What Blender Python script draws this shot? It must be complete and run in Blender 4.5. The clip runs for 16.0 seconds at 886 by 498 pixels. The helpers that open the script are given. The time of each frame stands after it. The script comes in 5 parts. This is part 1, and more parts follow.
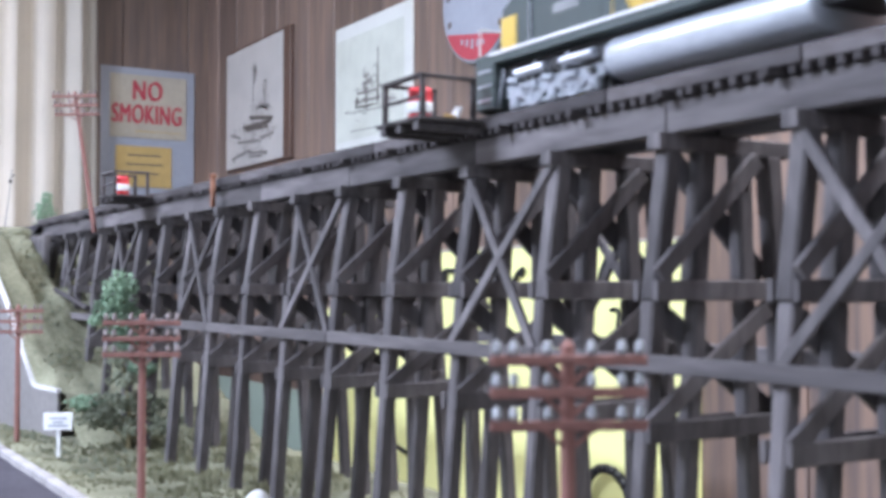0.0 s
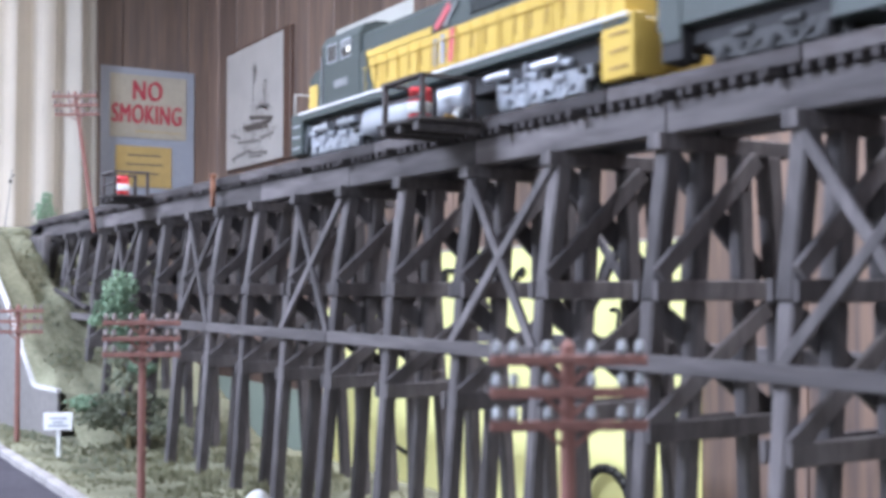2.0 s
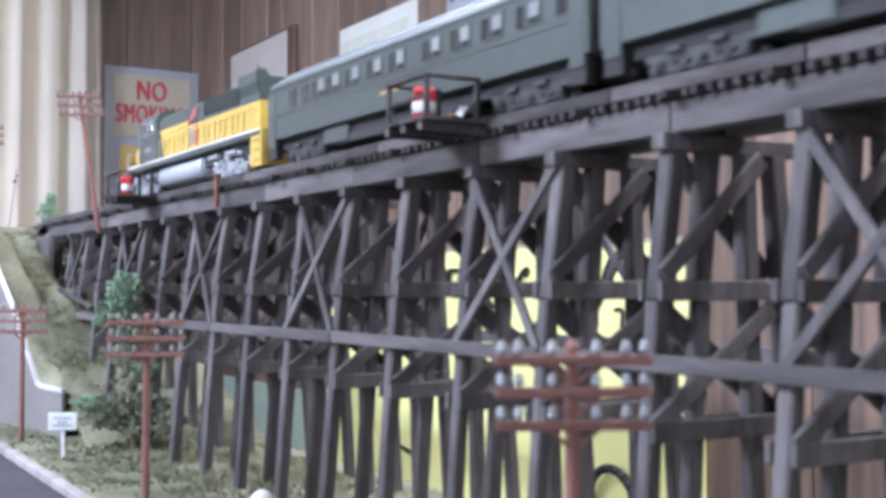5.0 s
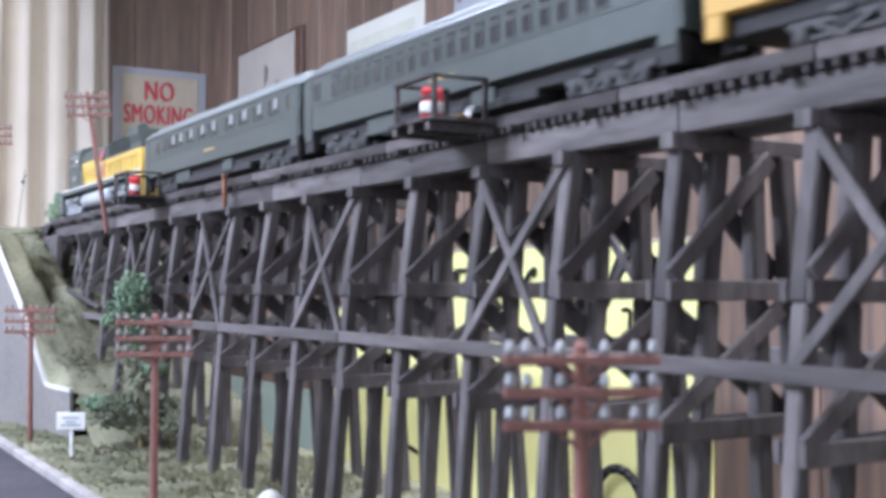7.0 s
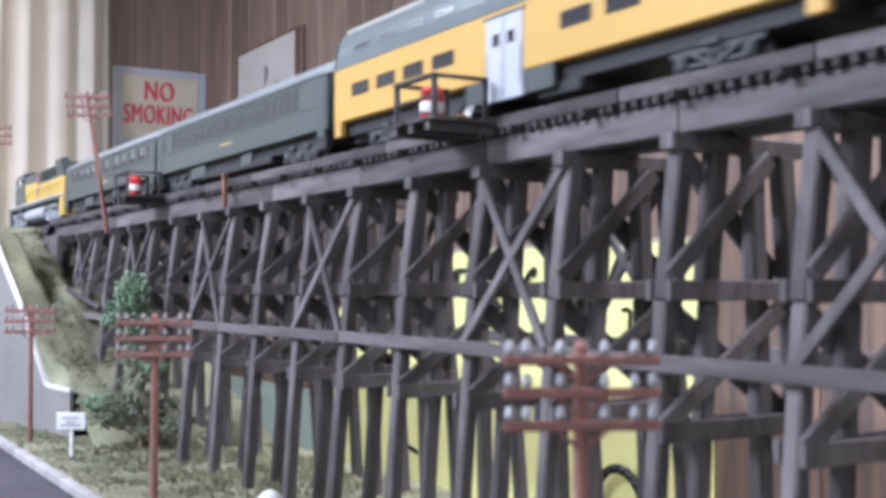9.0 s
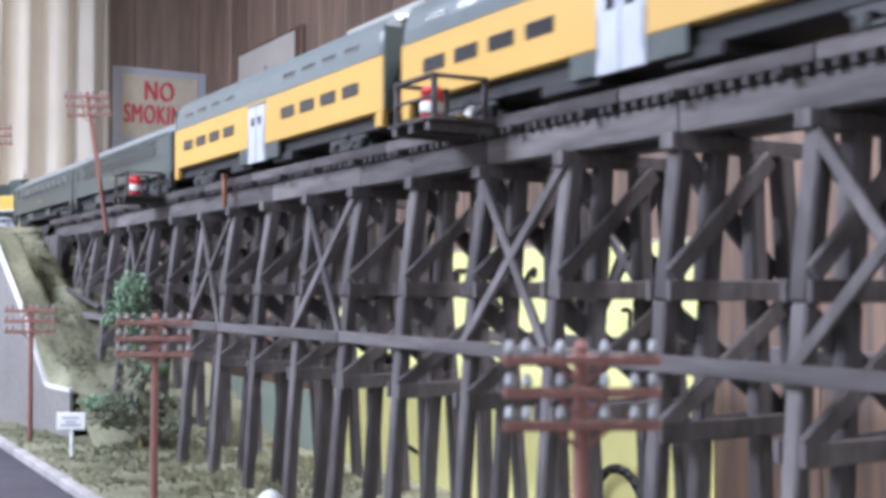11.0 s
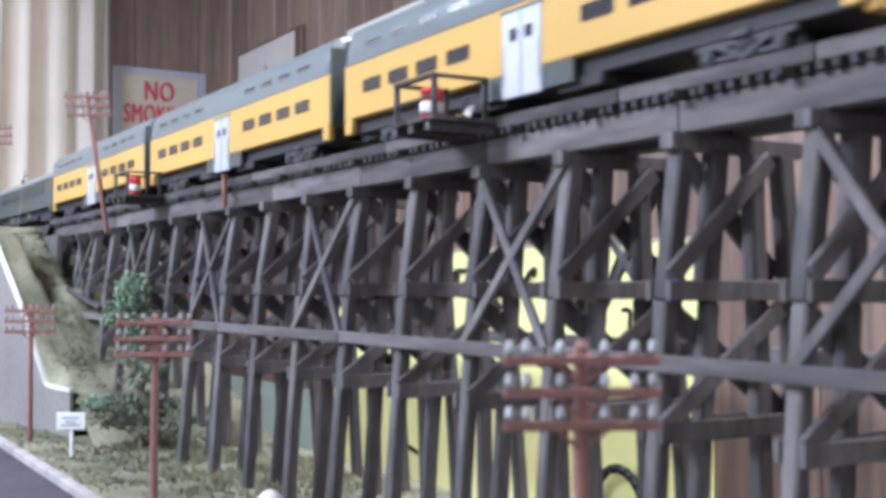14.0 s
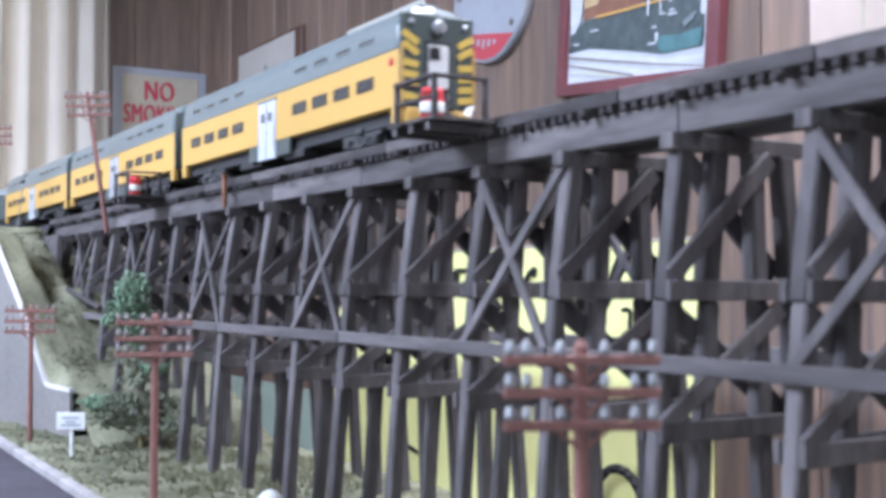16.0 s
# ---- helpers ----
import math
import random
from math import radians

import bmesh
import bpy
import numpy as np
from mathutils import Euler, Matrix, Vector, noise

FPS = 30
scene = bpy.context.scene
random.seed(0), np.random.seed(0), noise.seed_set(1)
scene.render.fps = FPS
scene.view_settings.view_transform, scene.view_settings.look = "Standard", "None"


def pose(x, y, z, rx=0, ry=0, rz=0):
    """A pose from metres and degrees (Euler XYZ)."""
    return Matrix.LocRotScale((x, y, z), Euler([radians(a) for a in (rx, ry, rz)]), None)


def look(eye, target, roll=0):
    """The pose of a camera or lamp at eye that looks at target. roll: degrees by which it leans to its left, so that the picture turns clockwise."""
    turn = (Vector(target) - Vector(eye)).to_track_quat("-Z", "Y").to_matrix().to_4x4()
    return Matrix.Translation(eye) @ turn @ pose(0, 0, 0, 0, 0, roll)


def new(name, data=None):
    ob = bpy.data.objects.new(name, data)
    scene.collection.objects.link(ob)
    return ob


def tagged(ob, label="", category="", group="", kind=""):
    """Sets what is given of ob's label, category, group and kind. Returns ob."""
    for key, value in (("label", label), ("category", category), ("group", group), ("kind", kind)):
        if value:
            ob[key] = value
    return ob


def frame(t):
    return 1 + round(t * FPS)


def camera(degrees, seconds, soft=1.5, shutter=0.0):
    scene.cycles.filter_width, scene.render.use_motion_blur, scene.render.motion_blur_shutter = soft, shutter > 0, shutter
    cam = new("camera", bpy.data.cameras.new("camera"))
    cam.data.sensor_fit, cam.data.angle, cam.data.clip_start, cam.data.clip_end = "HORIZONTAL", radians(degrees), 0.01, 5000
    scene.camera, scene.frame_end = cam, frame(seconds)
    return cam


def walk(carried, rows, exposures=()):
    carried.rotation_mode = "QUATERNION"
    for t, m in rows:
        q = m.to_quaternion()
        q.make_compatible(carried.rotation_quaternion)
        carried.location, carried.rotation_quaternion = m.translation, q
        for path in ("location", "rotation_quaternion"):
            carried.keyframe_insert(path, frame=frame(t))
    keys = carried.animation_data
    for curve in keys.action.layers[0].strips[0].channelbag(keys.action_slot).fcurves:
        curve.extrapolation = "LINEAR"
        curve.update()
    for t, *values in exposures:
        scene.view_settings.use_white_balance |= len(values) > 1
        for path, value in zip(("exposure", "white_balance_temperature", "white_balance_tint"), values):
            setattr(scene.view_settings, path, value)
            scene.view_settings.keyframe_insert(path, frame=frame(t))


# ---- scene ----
# The eye stands at z = EYE; all heights of the layout are given from there.
EYE = 1.30
YAW, TILT = -31.15, 91.93
cam = camera(42.0, 16.0, soft=3.8, shutter=0.9)
# a small aperture focused on the room's walls: the near timbers are a little soft
cam.data.dof.use_dof, cam.data.dof.focus_distance, cam.data.dof.aperture_fstop = True, 1.9, 14.0
walk(cam, [(0.0, pose(0, 0, EYE, TILT, 0, YAW)), (4.25, pose(0, 0, EYE, TILT, 0, YAW)),
           (5.2, pose(-0.0003, 0.0002, EYE, TILT, 0, YAW + 0.27)),
           (6.25, pose(-0.0006, 0.0004, EYE, TILT, 0, YAW + 0.54)), (16.0, pose(-0.0006, 0.0004, EYE, TILT, 0, YAW + 0.54))],
     exposures=((0.0, -0.05, 6100, 16), (4.2, -0.05, 6130, 16), (7.5, -0.05, 6230, 17), (9.0, -0.05, 6330, 17), (12.5, -0.05, 6330, 17), (14.5, -0.05, 6150, 16), (16.0, -0.05, 5930, 15)))

# ---- light: assumed ceiling lamps, none of them in view, daylight dim outside ----
world = bpy.data.worlds.new("world")
scene.world = world
world.use_nodes = True
world.node_tree.nodes["Background"].inputs[0].default_value = (0.55, 0.6, 0.7, 1)
world.node_tree.nodes["Background"].inputs[1].default_value = 0.5


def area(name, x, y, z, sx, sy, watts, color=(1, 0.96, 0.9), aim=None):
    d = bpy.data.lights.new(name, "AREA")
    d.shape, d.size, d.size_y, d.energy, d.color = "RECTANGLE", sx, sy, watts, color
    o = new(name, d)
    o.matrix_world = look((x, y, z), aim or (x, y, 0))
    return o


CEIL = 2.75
# added area lamps without fittings; the west and south ones fill the trestle's shade
area("added_ceiling_light", 0.95, 0.3, CEIL - 0.09, 0.25, 1.2, 72, (0.9, 0.94, 1))
area("added_ceiling_light", -1.7, 1.2, CEIL - 0.09, 0.25, 1.2, 255, (0.74, 0.84, 1))
area("added_ceiling_light", -0.7, 2.4, CEIL - 0.09, 0.25, 1.2, 64, (0.78, 0.86, 1))
area("added_ceiling_light", -1.2, -2.4, CEIL - 0.09, 1.2, 0.25, 56, (0.74, 0.84, 1))
area("window_daylight", 0.2, 3.40, 1.75, 1.1, 1.0, 22, (0.97, 0.97, 1), aim=(0.2, 0, 1.75))


# ---- materials ----
def material(name, color, rough=0.6, metal=0.0, vary=0.25, scale=40.0, stretch=(1, 1, 1), bump=0.15, tone=None, wear=0.3, each=0.12,
             spec=0.4, coord="Object", big=6.0):
    m = bpy.data.materials.new(name)
    m.use_nodes = True
    nt = m.node_tree
    n, l = nt.nodes, nt.links
    b = n["Principled BSDF"]
    b.inputs["Roughness"].default_value, b.inputs["Metallic"].default_value = rough, metal
    b.inputs["Specular IOR Level"].default_value = spec
    tc = n.new("ShaderNodeTexCoord")
    mp = n.new("ShaderNodeMapping")
    mp.inputs["Scale"].default_value = stretch
    l.new(tc.outputs[coord], mp.inputs["Vector"])
    fine, coarse = n.new("ShaderNodeTexNoise"), n.new("ShaderNodeTexNoise")
    fine.inputs["Scale"].default_value, fine.inputs["Detail"].default_value = scale, 6
    coarse.inputs["Scale"].default_value, coarse.inputs["Detail"].default_value = big, 4
    l.new(mp.outputs[0], fine.inputs["Vector"])
    l.new(mp.outputs[0], coarse.inputs["Vector"])
    tone = tone or tuple(c * 0.55 for c in color)
    ramp = n.new("ShaderNodeMapRange")
    ramp.inputs[1].default_value, ramp.inputs[2].default_value = 0.5 - 0.25, 0.5 + 0.25
    ramp.inputs[3].default_value, ramp.inputs[4].default_value = 0.0, min(1.0, vary * 2)
    l.new(fine.outputs[0], ramp.inputs[0])
    mix = n.new("ShaderNodeMix")
    mix.data_type = "RGBA"
    mix.inputs[6].default_value, mix.inputs[7].default_value = (*color, 1), (*tone, 1)
    l.new(ramp.outputs[0], mix.inputs[0])
    ramp2 = n.new("ShaderNodeMapRange")
    ramp2.inputs[1].default_value, ramp2.inputs[2].default_value = 0.35, 0.7
    ramp2.inputs[3].default_value, ramp2.inputs[4].default_value = 1.0 + wear * 0.4, 1.0 - wear
    l.new(coarse.outputs[0], ramp2.inputs[0])
    info = n.new("ShaderNodeObjectInfo")
    r3 = n.new("ShaderNodeMapRange")
    r3.inputs[3].default_value, r3.inputs[4].default_value = 1 - each, 1 + each
    l.new(info.outputs["Random"], r3.inputs[0])
    mul = n.new("ShaderNodeMath")
    mul.operation = "MULTIPLY"
    l.new(ramp2.outputs[0], mul.inputs[0])
    l.new(r3.outputs[0], mul.inputs[1])
    hsv = n.new("ShaderNodeHueSaturation")
    l.new(mix.outputs[2], hsv.inputs["Color"])
    l.new(mul.outputs[0], hsv.inputs["Value"])
    l.new(hsv.outputs[0], b.inputs["Base Color"])
    if bump:
        bp = n.new("ShaderNodeBump")
        bp.inputs["Strength"].default_value, bp.inputs["Distance"].default_value = bump, 0.3 / scale
        l.new(fine.outputs[0], bp.inputs["Height"])
        l.new(bp.outputs[0], b.inputs["Normal"])
    return m


M = {}
M["trestle"] = material("creosoted_timber", (0.135, 0.122, 0.124), 0.7, vary=0.6, scale=150, stretch=(1, 1, 0.3), tone=(0.078, 0.07, 0.072), wear=0.4, each=0.3, bump=0.6, big=22, spec=0.2)
M["trestle_long"] = material("creosoted_long_timber", (0.135, 0.122, 0.124), 0.7, vary=0.5, scale=150, stretch=(1, 0.16, 1), tone=(0.078, 0.07, 0.072), wear=0.4, each=0.3, bump=0.6, big=22, spec=0.2)
M["deck"] = material("weathered_deck_timber", (0.094, 0.086, 0.088), 0.8, vary=0.5, scale=180, stretch=(1, 0.25, 1), tone=(0.056, 0.047, 0.047), wear=0.5, each=0.35, bump=0.5, big=24, spec=0.2)
# tie timber, darkened so the shadow below the guard timbers is in its colour
M["tie"] = material("shaded_tie_timber", (0.07, 0.062, 0.063), 0.85, vary=0.5, scale=200, tone=(0.035, 0.031, 0.032), wear=0.4, each=0.3, bump=0.4, big=24, spec=0.15)
M["rail"] = material("rail_steel", (0.16, 0.12, 0.1), 0.45, 0.6, vary=0.3, scale=120, bump=0.1)
M["panel"] = material("wood_panelling", (0.225, 0.148, 0.108), 0.45, vary=0.6, scale=14, stretch=(5, 5, 0.35), tone=(0.11, 0.084, 0.077), wear=0.3, each=0.22, bump=0.05, coord="Object", big=3)
M["groove"] = material("panel_groove", (0.075, 0.055, 0.048), 0.8)
M["plaster"] = material("painted_ceiling", (0.75, 0.74, 0.7), 0.9, vary=0.1, scale=30, wear=0.08, each=0)
M["carpet"] = material("floor_carpet", (0.14, 0.12, 0.11), 0.95, vary=0.4, scale=200, wear=0.2, each=0)
M["curtain"] = material("cream_drape", (0.62, 0.575, 0.51), 0.9, vary=0.15, scale=300, wear=0.1, each=0, bump=0.2)
nt_c = M["curtain"].node_tree
tr_c, mx_c = nt_c.nodes.new("ShaderNodeBsdfTranslucent"), nt_c.nodes.new("ShaderNodeMixShader")
tr_c.inputs[0].default_value, mx_c.inputs[0].default_value = (0.66, 0.62, 0.55, 1), 0.25
nt_c.links.new(nt_c.nodes["Principled BSDF"].outputs[0], mx_c.inputs[1])
nt_c.links.new(tr_c.outputs[0], mx_c.inputs[2])
nt_c.links.new(mx_c.outputs[0], nt_c.nodes["Material Output"].inputs[0])
M["board"] = material("grey_board", (0.31, 0.33, 0.38), 0.6, vary=0.1, scale=60, wear=0.1, each=0)
M["card"] = material("aged_card", (0.43, 0.385, 0.31), 0.7, vary=0.15, scale=60, wear=0.15, each=0)
M["gold_card"] = material("gold_card", (0.5, 0.35, 0.13), 0.7, vary=0.2, scale=60, wear=0.2, each=0)
M["red_ink"] = material("red_ink", (0.42, 0.055, 0.075), 0.65, vary=0.1, scale=60, wear=0.1, each=0)
M["dark_ink"] = material("dark_ink", (0.12, 0.1, 0.09), 0.7, vary=0.2, scale=60, wear=0.1, each=0.2)
M["grey_ink"] = material("grey_ink", (0.24, 0.22, 0.21), 0.7, vary=0.2, scale=60, wear=0.1, each=0.2)
M["paper"] = material("print_paper", (0.43, 0.405, 0.385), 0.7, vary=0.1, scale=20, wear=0.08, each=0)
M["paper_white"] = material("white_print_paper", (0.60, 0.61, 0.58), 0.6, vary=0.06, scale=20, wear=0.06, each=0)
M["print_tint"] = material("tinted_print_paper", (0.54, 0.56, 0.50), 0.6, vary=0.12, scale=24, wear=0.1, each=0)
M["frame_dark"] = material("dark_frame", (0.1, 0.055, 0.04), 0.5, vary=0.2, scale=50)
M["frame_red"] = material("maroon_frame", (0.14, 0.04, 0.048), 0.45, vary=0.2, scale=40)
# darker, browner insulators for every pole but the nearest
M["insulator_dull"] = material("brownish_insulator", (0.2, 0.165, 0.16), 0.5, vary=0.2, scale=60)
M["notice"] = material("pinkish_notice_paper", (0.5, 0.41, 0.36), 0.7, vary=0.12, scale=20, wear=0.1, each=0)
M["yellow_board"] = material("yellow_board", (0.84, 0.82, 0.36), 0.6, vary=0.06, scale=20, wear=0.06, each=0, tone=(0.74, 0.7, 0.25))
M["mint"] = material("pale_mint_paint", (0.42, 0.52, 0.44), 0.6, vary=0.1, scale=20, wear=0.1, each=0)
M["black"] = material("black_plastic", (0.02, 0.02, 0.022), 0.5)
M["grey_metal"] = material("grey_metal", (0.35, 0.36, 0.38), 0.4, 0.6)
M["rim"] = material("pale_clock_rim", (0.34, 0.36, 0.4), 0.35, 0.1, vary=0.1, scale=40, each=0)
M["grass"] = material("ground_cover", (0.25, 0.24, 0.17), 0.95, vary=0.5, scale=180, tone=(0.15, 0.155, 0.1), wear=0.4, each=0, bump=0.8, big=14, spec=0.1)
M["tuft"] = material("dry_tuft", (0.255, 0.242, 0.16), 0.95, vary=0.5, scale=300, tone=(0.15, 0.155, 0.09), each=0.3, bump=0.6, spec=0.1)
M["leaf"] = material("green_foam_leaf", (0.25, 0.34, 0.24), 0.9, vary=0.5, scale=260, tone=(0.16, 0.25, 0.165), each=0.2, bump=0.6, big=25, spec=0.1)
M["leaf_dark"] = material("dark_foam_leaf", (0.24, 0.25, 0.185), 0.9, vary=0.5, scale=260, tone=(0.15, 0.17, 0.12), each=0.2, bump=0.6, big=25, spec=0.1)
M["bark"] = material("bark", (0.2, 0.17, 0.09), 0.9, vary=0.4, scale=200)
M["road"] = material("road_surface", (0.075, 0.07, 0.082), 0.95, vary=0.35, scale=250, wear=0.3, each=0, spec=0.05)
M["kerb"] = material("kerb_concrete", (0.33, 0.31, 0.305), 0.9, vary=0.3, scale=150, wear=0.25, each=0.15, spec=0.1)
M["concrete"] = material("wall_concrete", (0.2, 0.187, 0.18), 0.85, vary=0.25, scale=120, wear=0.2, each=0.05)
M["coping"] = material("white_coping", (0.54, 0.525, 0.52), 0.8, vary=0.2, scale=120, wear=0.15, each=0.05)
M["pole"] = material("pole_brown", (0.235, 0.108, 0.09), 0.65, vary=0.35, scale=160, stretch=(1, 1, 0.4), wear=0.3)
M["insulator"] = material("glass_insulator", (0.29, 0.30, 0.315), 0.3, vary=0.15, scale=60, spec=0.6)
M["white"] = material("white_paint", (0.66, 0.66, 0.66), 0.6, vary=0.12, scale=80, wear=0.1)
M["red"] = material("red_paint", (0.58, 0.035, 0.045), 0.5, vary=0.15, scale=80, wear=0.15)
M["rust"] = material("rusty_post", (0.28, 0.13, 0.08), 0.8, vary=0.4, scale=160)


# ---- mesh helpers ----
def mesh_of(name, bm, mat, smooth=False):
    me = bpy.data.meshes.new(name)
    bm.normal_update()
    bm.to_mesh(me)
    bm.free()
    for m in (mat if isinstance(mat, (list, tuple)) else [mat]):
        me.materials.append(m)
    if smooth:
        for p in me.polygons:
            p.use_smooth = True
    return me


def part(name, bm, mat, parent=None, label="", smooth=False):
    """One mesh object under a thing or a part."""
    me = bm if isinstance(bm, bpy.types.Mesh) else mesh_of(name, bm, mat, smooth)
    ob = new(name, me)
    ob.parent = parent
    if label:
        ob["label"] = label
    return ob


def thing(name, label, category, group="", kind="", m=None):
    ob = new(name)
    if m is not None:
        ob.matrix_world = m
    ob.empty_display_size = 0.02
    return tagged(ob, label, category, group, kind)


def box(bm, x0, x1, y0, y1, z0, z1, bevel=0.0, m=None):
    v = [bm.verts.new((x, y, z)) for x in (x0, x1) for y in (y0, y1) for z in (z0, z1)]
    f = [(0, 1, 3, 2), (4, 6, 7, 5), (0, 4, 5, 1), (2, 3, 7, 6), (0, 2, 6, 4), (1, 5, 7, 3)]
    faces = [bm.faces.new([v[i] for i in q]) for q in f]
    if bevel:
        edges = list({e for q in faces for e in q.edges})
        r = bmesh.ops.bevel(bm, geom=edges, offset=bevel, segments=1, affect="EDGES", profile=0.5)
        v = list({w for q in r["faces"] for w in q.verts} | {w for w in v if w.is_valid})
    if m is not None:
        bmesh.ops.transform(bm, matrix=m, verts=v)
    return bm


def cbox(sx, sy, sz, bevel=0.0, at=(0, 0, 0)):
    bm = bmesh.new()
    return box(bm, at[0] - sx / 2, at[0] + sx / 2, at[1] - sy / 2, at[1] + sy / 2, at[2] - sz / 2, at[2] + sz / 2, bevel)


def beam(bm, p, q, w, h, bevel=0.0007, side=None):
    """A timber from p to q, w wide and h deep, with eased edges; with a side given, w is its thickness along that side."""
    p, q = Vector(p), Vector(q)
    d = q - p
    ln = d.length
    z = d.normalized()
    ref = Vector(side) if side else (Vector((0, 0, 1)) if abs(z.z) < 0.9 else Vector((0, 1, 0)))
    x = ref.cross(z).normalized()
    y = z.cross(x)
    m = Matrix((x, y, z)).transposed().to_4x4()
    m.translation = p
    if side:
        w, h = h, w
    return box(bm, -w / 2, w / 2, -h / 2, h / 2, 0, ln, bevel, m)


def rod(bm, p, q, r0, r1=None, n=10, caps=True):
    p, q = Vector(p), Vector(q)
    d = q - p
    m = Matrix.Translation((p + q) / 2) @ d.to_track_quat("Z", "Y").to_matrix().to_4x4()
    bmesh.ops.create_cone(bm, cap_ends=caps, segments=n, radius1=r0, radius2=r0 if r1 is None else r1, depth=d.length, matrix=m)
    return bm


def lathe(bm, prof, n=14, at=(0, 0, 0)):
    rings = []
    for r, z in prof:
        rings.append([bm.verts.new((at[0] + r * math.cos(2 * math.pi * i / n), at[1] + r * math.sin(2 * math.pi * i / n), at[2] + z)) for i in range(n)])
    for a, b in zip(rings, rings[1:]):
        for i in range(n):
            bm.faces.new((a[i], a[(i + 1) % n], b[(i + 1) % n], b[i]))
    bm.faces.new(rings[-1])
    bm.faces.new(rings[0][::-1])
    return bm


def extrude_profile(prof, y0, y1, bm=None):
    """A closed outline of (x, z), drawn along y."""
    bm = bm or bmesh.new()
    a = [bm.verts.new((x, y0, z)) for x, z in prof]
    b = [bm.verts.new((x, y1, z)) for x, z in prof]
    k = len(prof)
    for i in range(k):
        bm.faces.new((a[i], a[(i + 1) % k], b[(i + 1) % k], b[i]))
    bm.faces.new(a[::-1])
    bm.faces.new(b)
    bmesh.ops.recalc_face_normals(bm, faces=bm.faces[:])
    return bm


# ---- the room ----
WALL_X, END_Y = 1.22, 3.42
LEFT_X, BACK_Y = -3.2, -3.45
part("floor", cbox(WALL_X - LEFT_X, END_Y - BACK_Y, 0.05, at=((WALL_X + LEFT_X) / 2, (END_Y + BACK_Y) / 2, -0.025)), M["carpet"])
tagged(bpy.data.objects["floor"], "dark carpeted floor of the club room", "floor", kind="structure")
part("ceiling", cbox(WALL_X - LEFT_X + 0.3, END_Y - BACK_Y + 0.3, 0.05, at=((WALL_X + LEFT_X) / 2, (END_Y + BACK_Y) / 2, CEIL + 0.025)), M["plaster"])
tagged(bpy.data.objects["ceiling"], "white painted ceiling of the club room", "ceiling", kind="structure")


def panelled(name, label, length, m):
    """A wall of vertical wood-grain boards over a dark backing; it runs along local x and faces local -y."""
    w = part(name, cbox(length, 0.1, CEIL, at=(length / 2, 0.056, CEIL / 2)), M["groove"])
    w.matrix_world = m
    tagged(w, label, "wall", kind="structure")
    x, widths, cache = 0.0, (0.1, 0.15, 0.2, 0.1, 0.2, 0.15), {}
    i = 0
    while x < length - 0.01:
        bw = min(widths[i % 6], length - x)
        key = round(bw, 3)
        if key not in cache:
            cache[key] = mesh_of("panel_board", cbox(bw - 0.0025, 0.012, CEIL - 0.004, 0.0015, at=(bw / 2, 0, CEIL / 2)), M["panel"])
        b = part("panel_board", cache[key], None, w)
        b.location = (x, 0, 0)
        x += bw
        i += 1
    return w


panelled("wall_east", "brown wood-grain panelled wall behind the trestle", END_Y - BACK_Y, Matrix.Translation((WALL_X, END_Y, 0)) @ pose(0, 0, 0, 0, 0, -90))
panelled("wall_north", "dark wood-grain panelled end wall of the room", WALL_X - LEFT_X, Matrix.Translation((LEFT_X, END_Y, 0)))
for nm, lab, x0, x1, y0, y1 in (("wall_west", "plain side wall of the room", LEFT_X - 0.1, LEFT_X, BACK_Y, END_Y),
                                ("wall_south", "plain end wall of the room", LEFT_X, WALL_X, BACK_Y - 0.1, BACK_Y)):
    bm = bmesh.new()
    tagged(part(nm, box(bm, x0, x1, y0, y1, 0, CEIL), M["plaster"]), lab, "wall", kind="structure")

# ---- the layout: table, ground, embankments, road ----
GZ = -0.195
TRACK_X, RAIL_Z = 0.4650, 0.1145


def rough_sheet(name, xs, ys, zf, mat):
    bm = bmesh.new()
    g = [[bm.verts.new((x, y, EYE + zf(x, y))) for x in xs] for y in ys]
    for a, b in zip(g, g[1:]):
        for i in range(len(xs) - 1):
            bm.faces.new((a[i], a[i + 1], b[i + 1], b[i]))
    return mesh_of(name, bm, mat, True)


def steps(a, b, n):
    return [a + (b - a) * i / n for i in range(n + 1)]


def lumps(x, y, s=1.0):
    return s * (0.004 * noise.noise((x * 14, y * 14, 0.3)) + 0.0022 * noise.noise((x * 60, y * 60, 1.7)))


bm = bmesh.new()
tagged(part("layout_table", box(bm, -0.28, 0.578, -0.5, 3.3, EYE - 0.27, EYE - 0.215), M["frame_dark"]), "dark wooden table top under the model landscape", "table", kind="structure")
bm = bmesh.new()
for lx, ly in ((-0.2, -0.4), (0.5, -0.4), (-0.2, 1.4), (0.5, 1.4), (-0.2, 3.2), (0.5, 3.2)):
    box(bm, lx - 0.035, lx + 0.035, ly - 0.035, ly + 0.035, 0, EYE - 0.27)
part("table_legs", bm, M["frame_dark"], bpy.data.objects["layout_table"])
tagged(part("ground", rough_sheet("ground", steps(-0.28, 0.574, 84), steps(-0.5, 3.3, 190),
                                  lambda x, y: GZ + (lumps(x, y) if x > 0.275 else -0.004), M["grass"]), None),
       "olive grass-covered model ground below the trestle", "ground", kind="structure")

BANK = ((1.28, -0.20), (1.42, -0.19), (1.584, -0.138), (1.70, -0.075), (1.755, -0.03), (1.9, 0.05), (2.03, 0.092), (2.2, 0.1), (9, 0.1))


